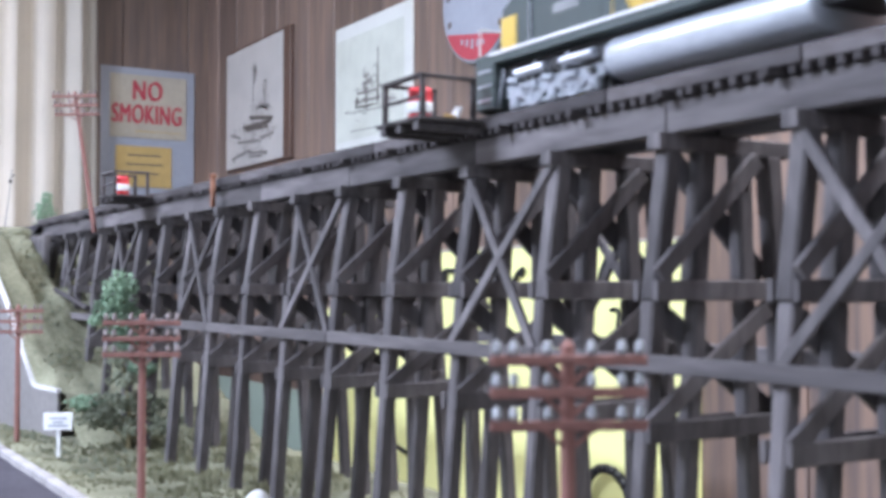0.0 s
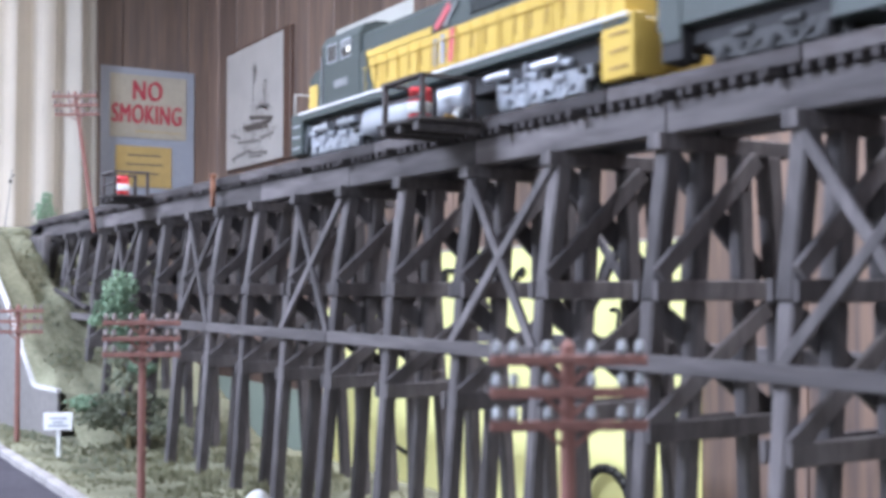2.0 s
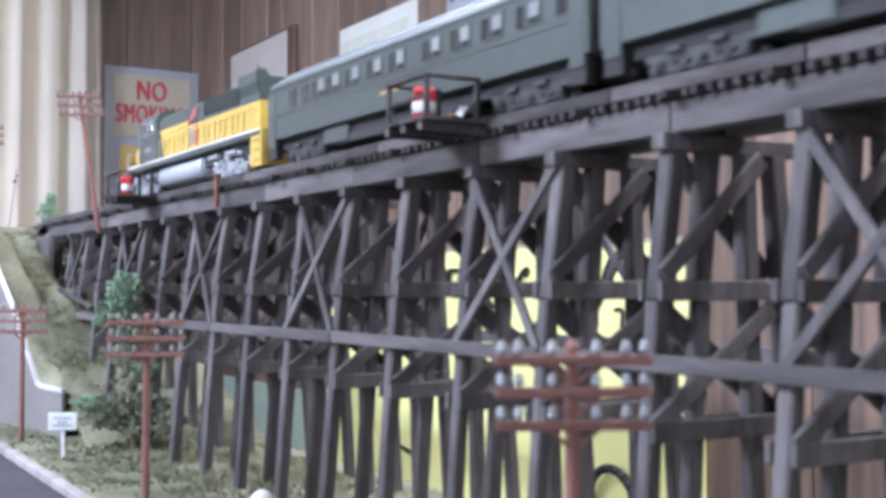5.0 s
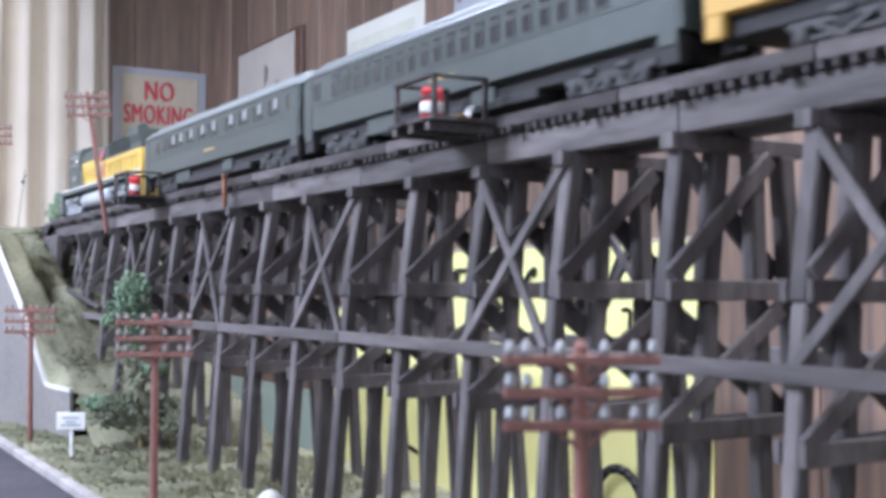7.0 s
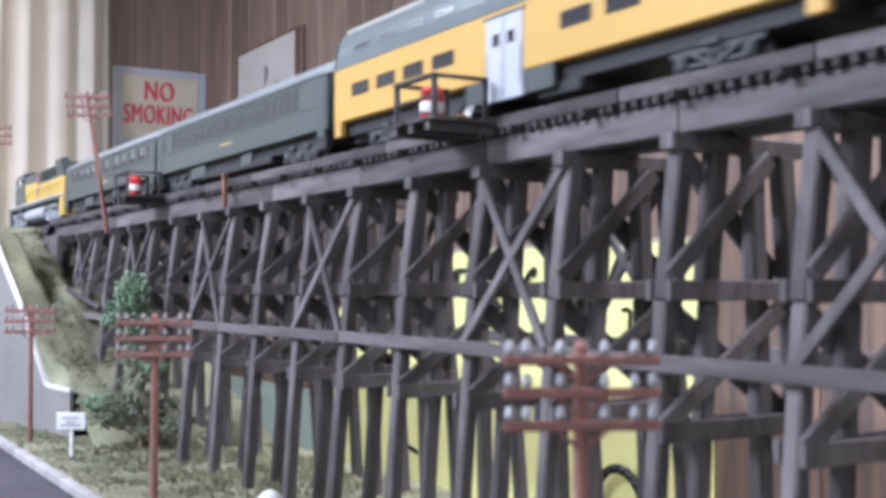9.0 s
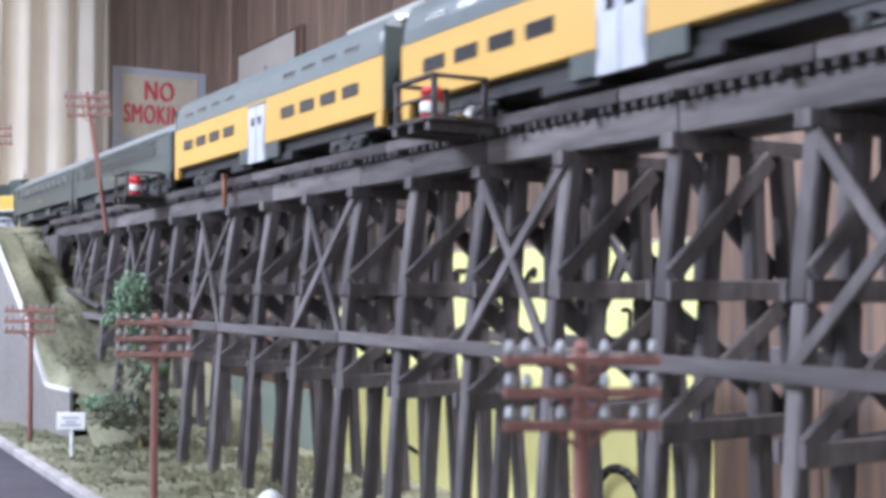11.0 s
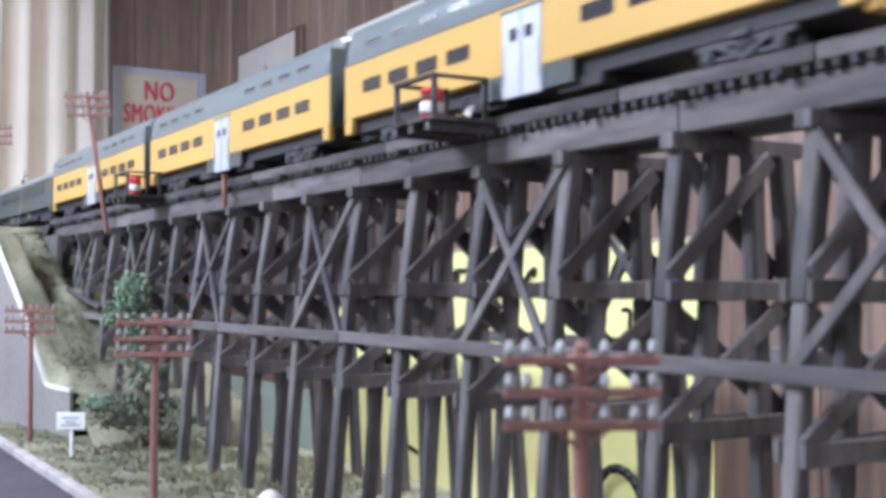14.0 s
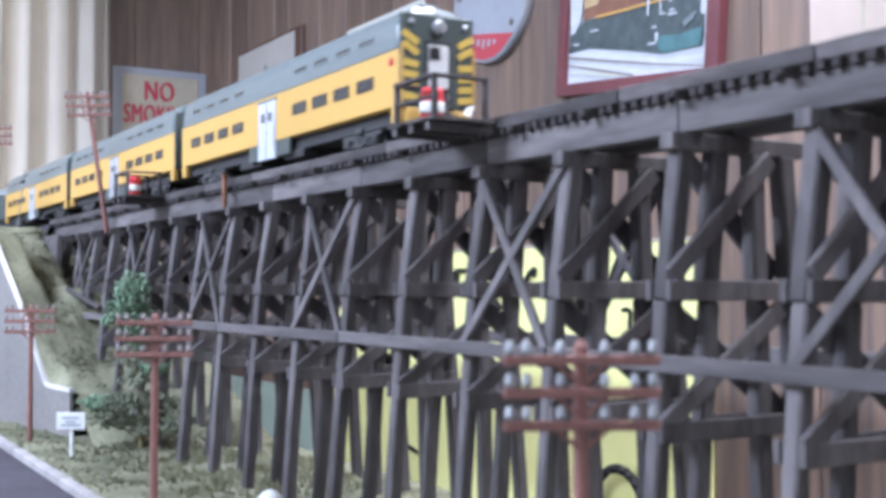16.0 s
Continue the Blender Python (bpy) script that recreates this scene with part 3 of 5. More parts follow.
def gallery_coach(cab=False):
    L, hw = 0.545, 0.0340
    car = thing("gallery_coach", "yellow two-level commuter coach with grey-green roof band" if not cab else
                "yellow two-level cab coach with green striped rear end", "railway coach", "coaches of the train")
    f = L / 2
    slab("body", car, "yellow", -hw, hw, -f, f, 0.0292, 0.0757, 0.0009)
    arch_roof(car, L - 0.001, ((hw, 0.0757), (hw - 0.0003, 0.085), (hw - 0.0017, 0.096), (hw - 0.006, 0.1055), (hw - 0.015, 0.1108), (0.0, 0.1128)), "roof_green", 0.006)
    slab("drip_rail", car, "roof_green", -hw - 0.0006, hw + 0.0006, -f + 0.001, f - 0.001, 0.0752, 0.0763)
    slab("underframe", car, "under", -0.026, 0.026, -f + 0.006, f - 0.006, 0.017, 0.0292, 0.001)
    for a, b in ((-0.075, -0.03), (0.03, 0.09)):
        slab("equipment_box", car, "under", -0.029, 0.029, a, b, 0.009, 0.0175, 0.001)
    for side in (-1, 1):
        for i in range(4):
            for s0 in (0.0364, 0.3340):
                y = f - (s0 + 0.0155 + 0.0454 * i)
                window(car, y, 0.0492, 0.0584, 0.029, side, hw)
                window(car, y, 0.0872, 0.0924, 0.027, side, hw - 0.0012, lean=12, rim="roof_green")
        d = slab("door", car, "door_silver", side * (hw - 0.002), side * (hw + 0.0009), f - 0.2923, f - 0.2473, 0.0125, 0.0702, 0.0005, "silver-white double door")
        for k in (-1, 1):
            p = slab("door_pane", d, "pane", side * 0.0012, side * 0.0019, k * 0.009 - 0.004, k * 0.009 + 0.004, 0.009, 0.0175, 0.0002)
            slab("handrail", d, "silver", side * 0.0014, side * 0.0022, k * 0.0205 - 0.0004, k * 0.0205 + 0.0004, -0.02, 0.006)
        slab("door_seam", d, "under", side * 0.0013, side * 0.0017, -0.0004, 0.0004, -0.028, 0.028)
        slab("door_header", car, "roof_green", side * hw, side * (hw + 0.0012), f - 0.2945, f - 0.245, 0.0702, 0.0722)
        for a, b in ((0.2193, 0.2473), (0.2923, 0.3251)):
            slab("step_skirt", car, "coach_green", side * (hw - 0.004), side * (hw - 0.0002), f - b, f - a, 0.0135, 0.0293, 0.0006)
        for y in (f - 0.0075, -f + 0.0075):
            slab("corner_step", car, "yellow", side * (hw - 0.006), side * hw, y - 0.0065, y + 0.0065, 0.0165, 0.0296, 0.0008)
    ends = (1,) if cab else (1, -1)
    for e in ends:
        slab("vestibule_bellows", car, "under", -0.014, 0.014, e * f, e * (f + 0.014), 0.024, 0.082, 0.001)
        slab("end_sheet", car, "coach_green", -hw + 0.001, hw - 0.001, e * (f - 0.001), e * (f + 0.0012), 0.03, 0.1, 0.001)
        coupler(car, e * f, e * 0.014)
    for y in (f - 0.085, -f + 0.085):
        truck(car, y, 2, 0.052, "truck_grey")
    if cab:
        y = -f - 0.0012
        end = slab("end_sheet", car, "loco_green", -hw + 0.0004, hw - 0.0004, -f - 0.003, -f + 0.002, 0.0292, 0.1045, 0.0012, "dark green rear end with yellow warning stripes")
        for side in (-1, 1):
            for i in range(6):
                z = -0.031 + i * 0.0088
                bm = bmesh.new()
                beam(bm, (side * 0.0185, 0, z + 0.0005), (side * 0.0325, 0, z + (0.0085 if i > 3 else 0.002)), 0.0008, 0.0056, 0, (0, 1, 0))
                st = part("warning_stripe", bm, M["loco_yellow"], end, "yellow stripe")
                st.location = (0, -0.0027, 0)
            slab("edge_stripe", end, "yellow", side * 0.0318, side * 0.0342, -0.0034, -0.0022, -0.037, 0.012, 0.0003, "yellow corner edge")
            slab("corner_lamp", car, "red", side * hw, side * (hw + 0.0012), -f + 0.010, -f + 0.016, 0.063, 0.069, 0.0005, "small red marker lamp")
            bm = bmesh.new()
            lathe(bm, ((0.0024, 0), (0.0024, 0.0012), (0.0014, 0.0018)), 12)
            ml = part("marker_light", bm, M["silver"], end)
            ml.matrix_local = pose(side * 0.025, -0.0026, 0.030, 90, 0, 0)
        dr = slab("end_door", end, "white", -0.0095, 0.0095, -0.0034, -0.002, -0.031, 0.013, 0.0005, "pale grey end door")
        slab("door_surround", end, "under", -0.0125, 0.0125, -0.0028, -0.0021, -0.034, 0.0165, 0.0004)
        slab("end_window", end, "pane", -0.0085, 0.0015, -0.0042, -0.0032, 0.001, 0.0115, 0.0004)
        bm = bmesh.new()
        lathe(bm, ((0.0058, 0), (0.0058, 0.003), (0.0046, 0.0036)), 16)
        hl = part("headlight", bm, M["silver"], end, "round silver headlight housing")
        hl.matrix_local = pose(0, -0.0025, 0.0275, 90, 0, 0)
        bm = bmesh.new()
        lathe(bm, ((0.0043, 0), (0.0043, 0.0006)), 16)
        lens = part("headlight_lens", bm, M["blind"], end)
        lens.matrix_local = pose(0, -0.006, 0.0275, 90, 0, 0)
        slab("horn_box", car, "roof_green", -0.008, 0.008, -f + 0.012, -f + 0.03, 0.1115, 0.1165, 0.001)
        for side in (-1, 1):
            slab("pilot_step", car, "yellow", side * 0.013, side * 0.029, -f - 0.004, -f + 0.005, 0.013, 0.0285, 0.001)
        coupler(car, -f, -0.016)
    return car, L


def green_coach(rowed):
    L, hw = (0.512 if rowed else 0.505), 0.0330
    f = L / 2
    car = thing("passenger_coach", "dark green heavyweight passenger coach with a long window row" if rowed else
                "dark green heavyweight sleeping coach with pale window blinds", "railway coach", "coaches of the train")
    slab("body", car, "coach_green", -hw, hw, -f, f, 0.0278, 0.0785, 0.0008)
    arch_roof(car, L + 0.004, ((hw + 0.0008, 0.0785), (hw + 0.0003, 0.081), (hw - 0.006, 0.0862), (hw - 0.0135, 0.0884), (hw - 0.0145, 0.0925), (hw - 0.022, 0.0948), (0.0, 0.0955)), "edge_lit_roof", 0.02)
    for z in (0.0505, 0.0765):
        slab("belt_rail", car, "coach_green", -hw - 0.0006, hw + 0.0006, -f, f, z - 0.0007, z + 0.0007)
    slab("underframe", car, "under", -0.025, 0.025, -f + 0.006, f - 0.006, 0.017, 0.0278, 0.001)
    slab("fish_belly_sill", car, "under", -0.027, 0.027, -0.11, 0.11, 0.0105, 0.0178, 0.001)
    slab("battery_box", car, "coach_green", -0.0285, 0.0285, 0.085, 0.135, 0.0125, 0.0275, 0.001)
    slab("equipment_box", car, "coach_green", -0.0285, 0.0285, -0.06, -0.03, 0.0135, 0.0275, 0.001)
    for side in (-1, 1):
        if rowed:
            for i in range(20):
                y = f - 0.0693 - i * 0.0196
                window(car, y, 0.0535, 0.0665, 0.0115, side, hw, rim="coach_green")
                window(car, y, 0.069, 0.0735, 0.0115, side, hw, rim="coach_green")
            window(car, f - 0.03, 0.055, 0.071, 0.011, side, hw, rim="coach_green")
        else:
            for s in (0.05, 0.078, 0.1153, 0.145, 0.1825, 0.2226, 0.2607, 0.315, 0.3555, 0.3966, 0.4396, 0.47):
                b = 0.62 if 0.1 < s < 0.45 else 0.0
                window(car, f - s - 0.009, 0.0555, 0.0715, 0.0125, side, hw, blind=b, rim="coach_green")
                if 0.1 < s < 0.45:
                    window(car, f - s + 0.007, 0.0555, 0.0715, 0.008, side, hw, rim="coach_green")
        for y in (f - 0.012, -f + 0.012):
            slab("vestibule_door", car, "coach_green", side * (hw - 0.001), side * (hw + 0.0007), y - 0.008, y + 0.008, 0.02, 0.0745, 0.0004)
            slab("step_box", car, "under", side * (hw - 0.008), side * (hw - 0.0005), y - 0.0085, y + 0.0085, 0.0095, 0.0278, 0.0006)
        m = slab("lettering_bar", car, "gold_card", side * hw, side * (hw + 0.0004), f - 0.27, f - 0.235, 0.0405, 0.0425)
    for e in (1, -1):
        slab("vestibule_bellows", car, "under", -0.014, 0.014, e * f, e * (f + 0.006), 0.024, 0.08, 0.001)
        slab("end_post", car, "coach_green", -0.02, 0.02, e * f, e * (f + 0.003), 0.026, 0.081, 0.001)
        coupler(car, e * f, e * 0.006)
    for i in range(9):
        slab("roof_vent", car, "roof_green", -0.004, 0.004, f - 0.05 - i * 0.051 - 0.004, f - 0.05 - i * 0.051 + 0.004, 0.0948, 0.0985, 0.001)
    for y in (f - 0.075, -f + 0.075):
        truck(car, y, 3, 0.034, "truck_grey")
    return car, L


def diesel():
    L, hw = 0.488, 0.0315
    f = L / 2
    car = thing("diesel_locomotive", "dark green and yellow six-axle diesel locomotive with silver trucks", "locomotive")
    slab("walkway", car, "loco_green", -hw, hw, -f + 0.004, f - 0.006, 0.038, 0.0438, 0.0006)
    for side in (-1, 1):
        slab("sill_stripe", car, "white", side * (hw - 0.0004), side * (hw + 0.0006), -f + 0.006, f - 0.02, 0.0438, 0.0457, 0, "pale sill stripe")
    # low nose, raked at the front
    hn = 0.021
    bm = bmesh.new()
    prof = ((f - 0.068, 0.0438), (f - 0.018, 0.0438), (f - 0.02, 0.078), (f - 0.032, 0.0845), (f - 0.068, 0.0865))
    a = [bm.verts.new((-hn, y, z)) for y, z in prof]
    b = [bm.verts.new((hn, y, z)) for y, z in prof]
    for i in range(5):
        bm.faces.new((a[i], a[(i + 1) % 5], b[(i + 1) % 5], b[i]))
    bm.faces.new(a), bm.faces.new(b)
    bmesh.ops.recalc_face_normals(bm, faces=bm.faces[:])
    bmesh.ops.bevel(bm, geom=bm.edges[:], offset=0.0015, segments=2, affect="EDGES")
    part("nose", bm, M["loco_green"], car)
    for side in (-1, 1):
        slab("nose_patch", car, "loco_yellow", side * hn, side * (hn + 0.0006), f - 0.038, f - 0.02, 0.045, 0.071, 0.0003, "yellow nose patch")
    slab("nose_panel", car, "loco_yellow", -hn + 0.001, hn - 0.001, f - 0.0192, f - 0.0176, 0.045, 0.071, 0.0003, "yellow nose panel")
    # cab
    bm = bmesh.new()
    extrude_profile(((-0.0305, 0.0438), (0.0305, 0.0438), (0.0305, 0.0985), (0.026, 0.1065), (0.014, 0.1102), (-0.014, 0.1102), (-0.026, 0.1065), (-0.0305, 0.0985)), f - 0.14, f - 0.066, bm)
    part("cab", bm, M["loco_green"], car)
    for side in (-1, 1):
        window(car, f - 0.088, 0.082, 0.097, 0.018, side, 0.0305, rim="silver")
        window(car, f - 0.115, 0.082, 0.097, 0.018, side, 0.0305, blind=0.4, rim="silver")
        # no lamp: a glowing disc added as the window's glint
        bm = bmesh.new()
        lathe(bm, ((0.0022, 0), (0.0022, 0.0008), (0.0012, 0.0014)), 12)
        cl = part("cab_lamp", bm, M["cab_lamp"], car, "small glowing disc standing in for a glint on the cab window")
        cl.matrix_local = pose(side * 0.0311, f - 0.121, 0.088, 0, side * 90, 0)
        slab("cab_number_bar", car, "blind", side * 0.0305, side * 0.031, f - 0.118, f - 0.092, 0.0585, 0.065)
        slab("grab_rail", car, "silver", side * 0.0312, side * 0.032, f - 0.069, f - 0.068, 0.046, 0.09)
        slab("windshield", car, "pane", side * 0.005, side * 0.025, f - 0.0662, f - 0.0652, 0.087, 0.101, 0.0004)
    bm = bmesh.new()
    for sx in (-0.0032, 0.0032):
        lathe(bm, ((0.0027, 0), (0.0027, 0.002), (0.0016, 0.0026)), 12, (sx, 0, 0))
    h = part("headlight", bm, M["headlight"], car, "lit twin headlight")
    h.matrix_local = pose(0, f - 0.066, 0.1055, -90, 0, 0)
    slab("headlight_box", car, "loco_green", -0.008, 0.008, f - 0.075, f - 0.0655, 0.1015, 0.1118, 0.001)
    # long hood: yellow below, green above, with doors
    hh = 0.0285
    slab("hood", car, "loco_yellow", -hh, hh, -f + 0.012, f - 0.14, 0.0438, 0.0752, 0.0006, "yellow hood side with access doors")
    up = extrude_profile(((-hh, 0.0752), (hh, 0.0752), (hh, 0.095), (hh - 0.006, 0.1), (-hh + 0.006, 0.1), (-hh, 0.095)), -f + 0.012, f - 0.14)
    part("hood_top", up, M["loco_green"], car)
    for side in (-1, 1):
        bm = bmesh.new()
        w = extrude_profile(((f - 0.139, 0.0445), (f - 0.1655, 0.0445), (f - 0.1475, 0.082), (f - 0.139, 0.082)), side * hh if side > 0 else side * (hh + 0.0016), side * (hh + 0.0016) if side > 0 else side * hh)
        bmesh.ops.transform(w, matrix=Matrix(((0, 1, 0, 0), (1, 0, 0, 0), (0, 0, 1, 0), (0, 0, 0, 1))), verts=w.verts[:])
        bmesh.ops.recalc_face_normals(w, faces=w.faces[:])
        part("slanted_panel", w, M["loco_green"], car)
        slab("cab_front_panel", car, "loco_yellow", side * hh, side * (hh + 0.0008), f - 0.255, f - 0.142, 0.0752, 0.081, 0.0002)
        bm.free()
        for i in range(17):
            y = f - 0.158 - i * 0.0178
            slab("hood_door", car, "loco_yellow", side * hh, side * (hh + 0.0008), y - 0.0081, y + 0.0081, 0.0475, 0.0735, 0.0003)
            slab("door_latch", car, "latch", side * (hh + 0.0007), side * (hh + 0.0013), y + 0.0055, y + 0.0067, 0.054, 0.0675)
        for mt, ya, za, yb, zb, hgt in (("decal_red", 0.262, 0.0775, 0.282, 0.0915, 0.006), ("blind", 0.275, 0.0775, 0.292, 0.0925, 0.003),
                                        ("blind", 0.262, 0.05, 0.262, 0.07, 0.006), ("decal_red", 0.283, 0.05, 0.286, 0.074, 0.006), ("board", 0.272, 0.05, 0.272, 0.072, 0.005)):
            bm = bmesh.new()
            beam(bm, (side * (hh + 0.0011), f - ya, za), (side * (hh + 0.0011), f - yb, zb), 0.0008, hgt, 0, (1, 0, 0))
            part("herald_stripe", bm, M[mt], car, "slanted red and white emblem")
        slab("intake_grille", car, "under", side * (hh - 0.002), side * (hh + 0.0012), f - 0.419, f - 0.309, 0.079, 0.0968, 0.0006, "dark intake grille")
        for i in range(22):
            y = f - 0.312 - i * 0.005
            slab("grille_slat", car, "loco_green", side * (hh + 0.001), side * (hh + 0.0019), y - 0.0008, y + 0.0008, 0.0795, 0.0963)
        # flared radiator wings
        w = extrude_profile(((side * (hh - 0.004), 0.083), (side * hh, 0.083), (side * (hw + 0.0008), 0.0935), (side * (hw + 0.0008), 0.1045), (side * (hh - 0.006), 0.108), (side * (hh - 0.012), 0.1)), -f + 0.014, f - 0.425)
        part("radiator_wing", w, M["loco_green"], car)
        # handrails
        for i in range(12):
            y = f - 0.15 - i * 0.0285
            bm = bmesh.new()
            rod(bm, (side * (hw - 0.001), y, 0.0455), (side * (hw - 0.001), y, 0.067), 0.0005, n=6)
            part("rail_stanchion", bm, M["loco_yellow"], car)
        bm = bmesh.new()
        rod(bm, (side * (hw - 0.001), f - 0.145, 0.067), (side * (hw - 0.001), -f + 0.014, 0.067), 0.0005, n=6)
        part("handrail", bm, M["loco_yellow"], car)
        # end steps
        slab("rear_step_block", car, "loco_yellow", side * (hw - 0.011), side * hw, -f + 0.001, -f + 0.031, 0.0075, 0.0455, 0.001, "yellow rear step well")
        for z in (0.014, 0.024, 0.034):
            slab("step_tread", car, "latch", side * (hw - 0.004), side * (hw + 0.0008), -f + 0.006, -f + 0.022, z - 0.0009, z + 0.0009)
        slab("front_step_block", car, "loco_green", side * (hw - 0.011), side * hw, f - 0.026, f - 0.002, 0.0075, 0.0455, 0.001)
        for z in (0.014, 0.024, 0.034):
            slab("step_tread", car, "silver", side * (hw - 0.004), side * (hw + 0.0008), f - 0.023, f - 0.007, z - 0.0009, z + 0.0009)
        for y0 in (0.05, 0.1):
            bm = bmesh.new()
            rod(bm, (side * 0.0295, f - y0 - 0.0, 0.0275), (side * 0.0295, f - y0 - 0.032, 0.0275), 0.003, n=12)
            part("air_reservoir", bm, M["silver"], car)
        for y0 in (0.33, 0.385):
            bm = bmesh.new()
            rod(bm, (side * 0.029, f - y0, 0.029), (side * 0.029, f - y0 - 0.03, 0.029), 0.0028, n=12)
            part("air_reservoir", bm, M["silver"], car)
    # brake cylinders, sand pipes and valves round the trucks
    rnd = random.Random(11)
    for side in (-1, 1):
        for base in (0.03, 0.336):
            for i in range(9):
                y, z = f - base - 0.012 * i + rnd.uniform(-0.003, 0.003), rnd.uniform(0.016, 0.031)
                if i % 3 == 0:
                    bm = bmesh.new()
                    rod(bm, (side * 0.0262, y, 0.034), (side * 0.0275, y + rnd.uniform(-0.006, 0.006), 0.008), 0.0008, n=6)
                    part("sand_pipe", bm, M["silver"], car)
                elif i % 3 == 1:
                    bm = bmesh.new()
                    rod(bm, (side * 0.0255, y - 0.004, z), (side * 0.0275, y + 0.004, z + 0.001), 0.0026, n=10)
                    part("brake_cylinder", bm, M["silver"], car)
                else:
                    slab("valve_box", car, "truck_grey" if i > 4 else "silver", side * 0.0235, side * 0.0285, y - 0.0025, y + 0.0025, z - 0.002, z + 0.002, 0.0005)
    for y in (0.175, 0.195, 0.33, 0.365, 0.4):
        bm = bmesh.new()
        lathe(bm, ((0.011, 0), (0.011, 0.0035), (0.007, 0.005)), 18)
        o = part("roof_fan", bm, M["loco_green"], car)
        o.location = (0, f - y - 0.02, 0.0995)
    # fuel tank
    tank = bmesh.new()
    ring = [(0.0302 * math.copysign(abs(math.cos(a)) ** 0.75, math.cos(a)), 0.0232 + 0.0148 * math.copysign(abs(math.sin(a)) ** 0.8, math.sin(a))) for a in [2 * math.pi * i / 28 for i in range(28)]]
    prev = None
    for y, k in ((f - 0.297, 0.9), (f - 0.2955, 0.97), (f - 0.293, 1.0), (f - 0.143, 1.0), (f - 0.1405, 0.97), (f - 0.139, 0.9)):
        sec = [tank.verts.new((x * k, y, 0.0232 + (z - 0.0232) * k)) for x, z in ring]
        if prev:
            for i in range(28):
                tank.faces.new((prev[i], prev[(i + 1) % 28], sec[(i + 1) % 28], sec[i]))
        else:
            tank.faces.new(sec)
        prev = sec
    tank.faces.new(prev)
    bmesh.ops.recalc_face_normals(tank, faces=tank.faces[:])
    part("fuel_tank", tank, M["tank_silver"], car, "long silver fuel tank", True)
    slab("frame", car, "under", -0.022, 0.022, -f + 0.02, f - 0.02, 0.022, 0.038, 0.001)
    truck(car, f - 0.083, 3, 0.042, "silver", 0.004)
    truck(car, f - 0.388, 3, 0.042, "silver", 0.004)
    slab("pilot", car, "loco_green", -0.028, 0.028, f - 0.008, f - 0.001, 0.006, 0.042, 0.001)
    slab("rear_pilot", car, "loco_yellow", -0.028, 0.028, -f + 0.0005, -f + 0.006, 0.008, 0.042, 0.001)
    for e in (1, -1):
        coupler(car, e * f, e * 0.004)
    bm = bmesh.new()
    for sx in (-0.028, 0.028):
        rod(bm, (sx, f - 0.003, 0.0438), (sx, f - 0.003, 0.066), 0.0006, n=6)
    rod(bm, (-0.028, f - 0.003, 0.066), (0.028, f - 0.003, 0.066), 0.0006, n=6)
    part("front_rail", bm, M["white"], car)
    return car, L

# ---- things on the layout ----
def telephone_pole(top, arms=(0.0113, 0.0133), lean=0.0, turn=-27.0, base=None, glass="insulator_dull", level=0.0):
    """A brown pole with three crossarms of six glass insulators; its foot is its origin."""
    h = top - (GZ if base is None else base[2])
    ob = thing("telephone_pole", "reddish-brown telephone pole with three crossarms and glass insulators", "telephone pole", "telephone poles")
    bm = bmesh.new()
    rod(bm, (0, 0, -0.006), (0, 0, h - 0.002), 0.0036, 0.0029, 12)
    rod(bm, (0, 0, h - 0.002), (0, 0, h + 0.0005), 0.0029, 0.0012, 12)
    part("shaft", bm, M["pole"], ob)
    for k in range(3):
        z = h - 0.0075 - 0.0131 * k
        arm = slab("crossarm", ob, "pole", -0.0318, 0.0318, -0.0054, -0.0026, z - 0.0021, z + 0.0021, 0.0005)
        arm.rotation_euler = (0, radians(level), 0)
        for px in (-0.0292, -0.0223, -0.0087, 0.0092, 0.0214, 0.0288):
            bm = bmesh.new()
            lathe(bm, ((0.0011, 0), (0.0011, 0.0012), (0.0021, 0.0014), (0.0023, 0.0028), (0.0016, 0.0032), (0.0019, 0.0042), (0.0014, 0.0056), (0.0005, 0.0061)), 10)
            i = part("insulator", bm, M[glass], arm, smooth=True)
            i.location = (px, 0, 0.0019)
        for s in (-1, 1):
            bm = bmesh.new()
            beam(bm, (s * 0.0022, -0.0034, z - 0.0085), (s * 0.0105, -0.0034, z - 0.0015), 0.0008, 0.0018, 0)
            part("arm_brace", bm, M["pole"], ob)
    return ob


for x, y in ((0.2858, 0.3755), (0.2832, 0.9505), (0.2955, 1.5235)):
    p = telephone_pole(-0.0215, glass="insulator" if y < 0.5 else "insulator_dull")
    p.matrix_world = pose(x, y, EYE + GZ, 0.2, 0, -27)
p = telephone_pole(0.196, base=(0, 0, 0), level=7.0)
p.matrix_world = look((0.4225, 1.657, EYE + 0.0846), (0.3945, 1.664, EYE + 0.274)) @ pose(0, 0, 0, 180, 0, 0)
d = (Vector((0.3955, 1.662, 0.274)) - Vector((0.4225, 1.657, 0.0846))).normalized()
fx = Vector((0.856, -0.517, 0))
fx = (fx - d * fx.dot(d)).normalized()
mm = Matrix((fx, d.cross(fx), d)).transposed().to_4x4()
mm.translation = (0.4225, 1.657, EYE + 0.0846)
p.matrix_world = mm
p["label"] = "leaning reddish-brown telephone pole standing on a trestle cap"
p = telephone_pole(0.17, base=(0, 0, 0))
p.matrix_world = pose(0.3375, 2.0745, EYE + 0.108, 0, 0, -27)

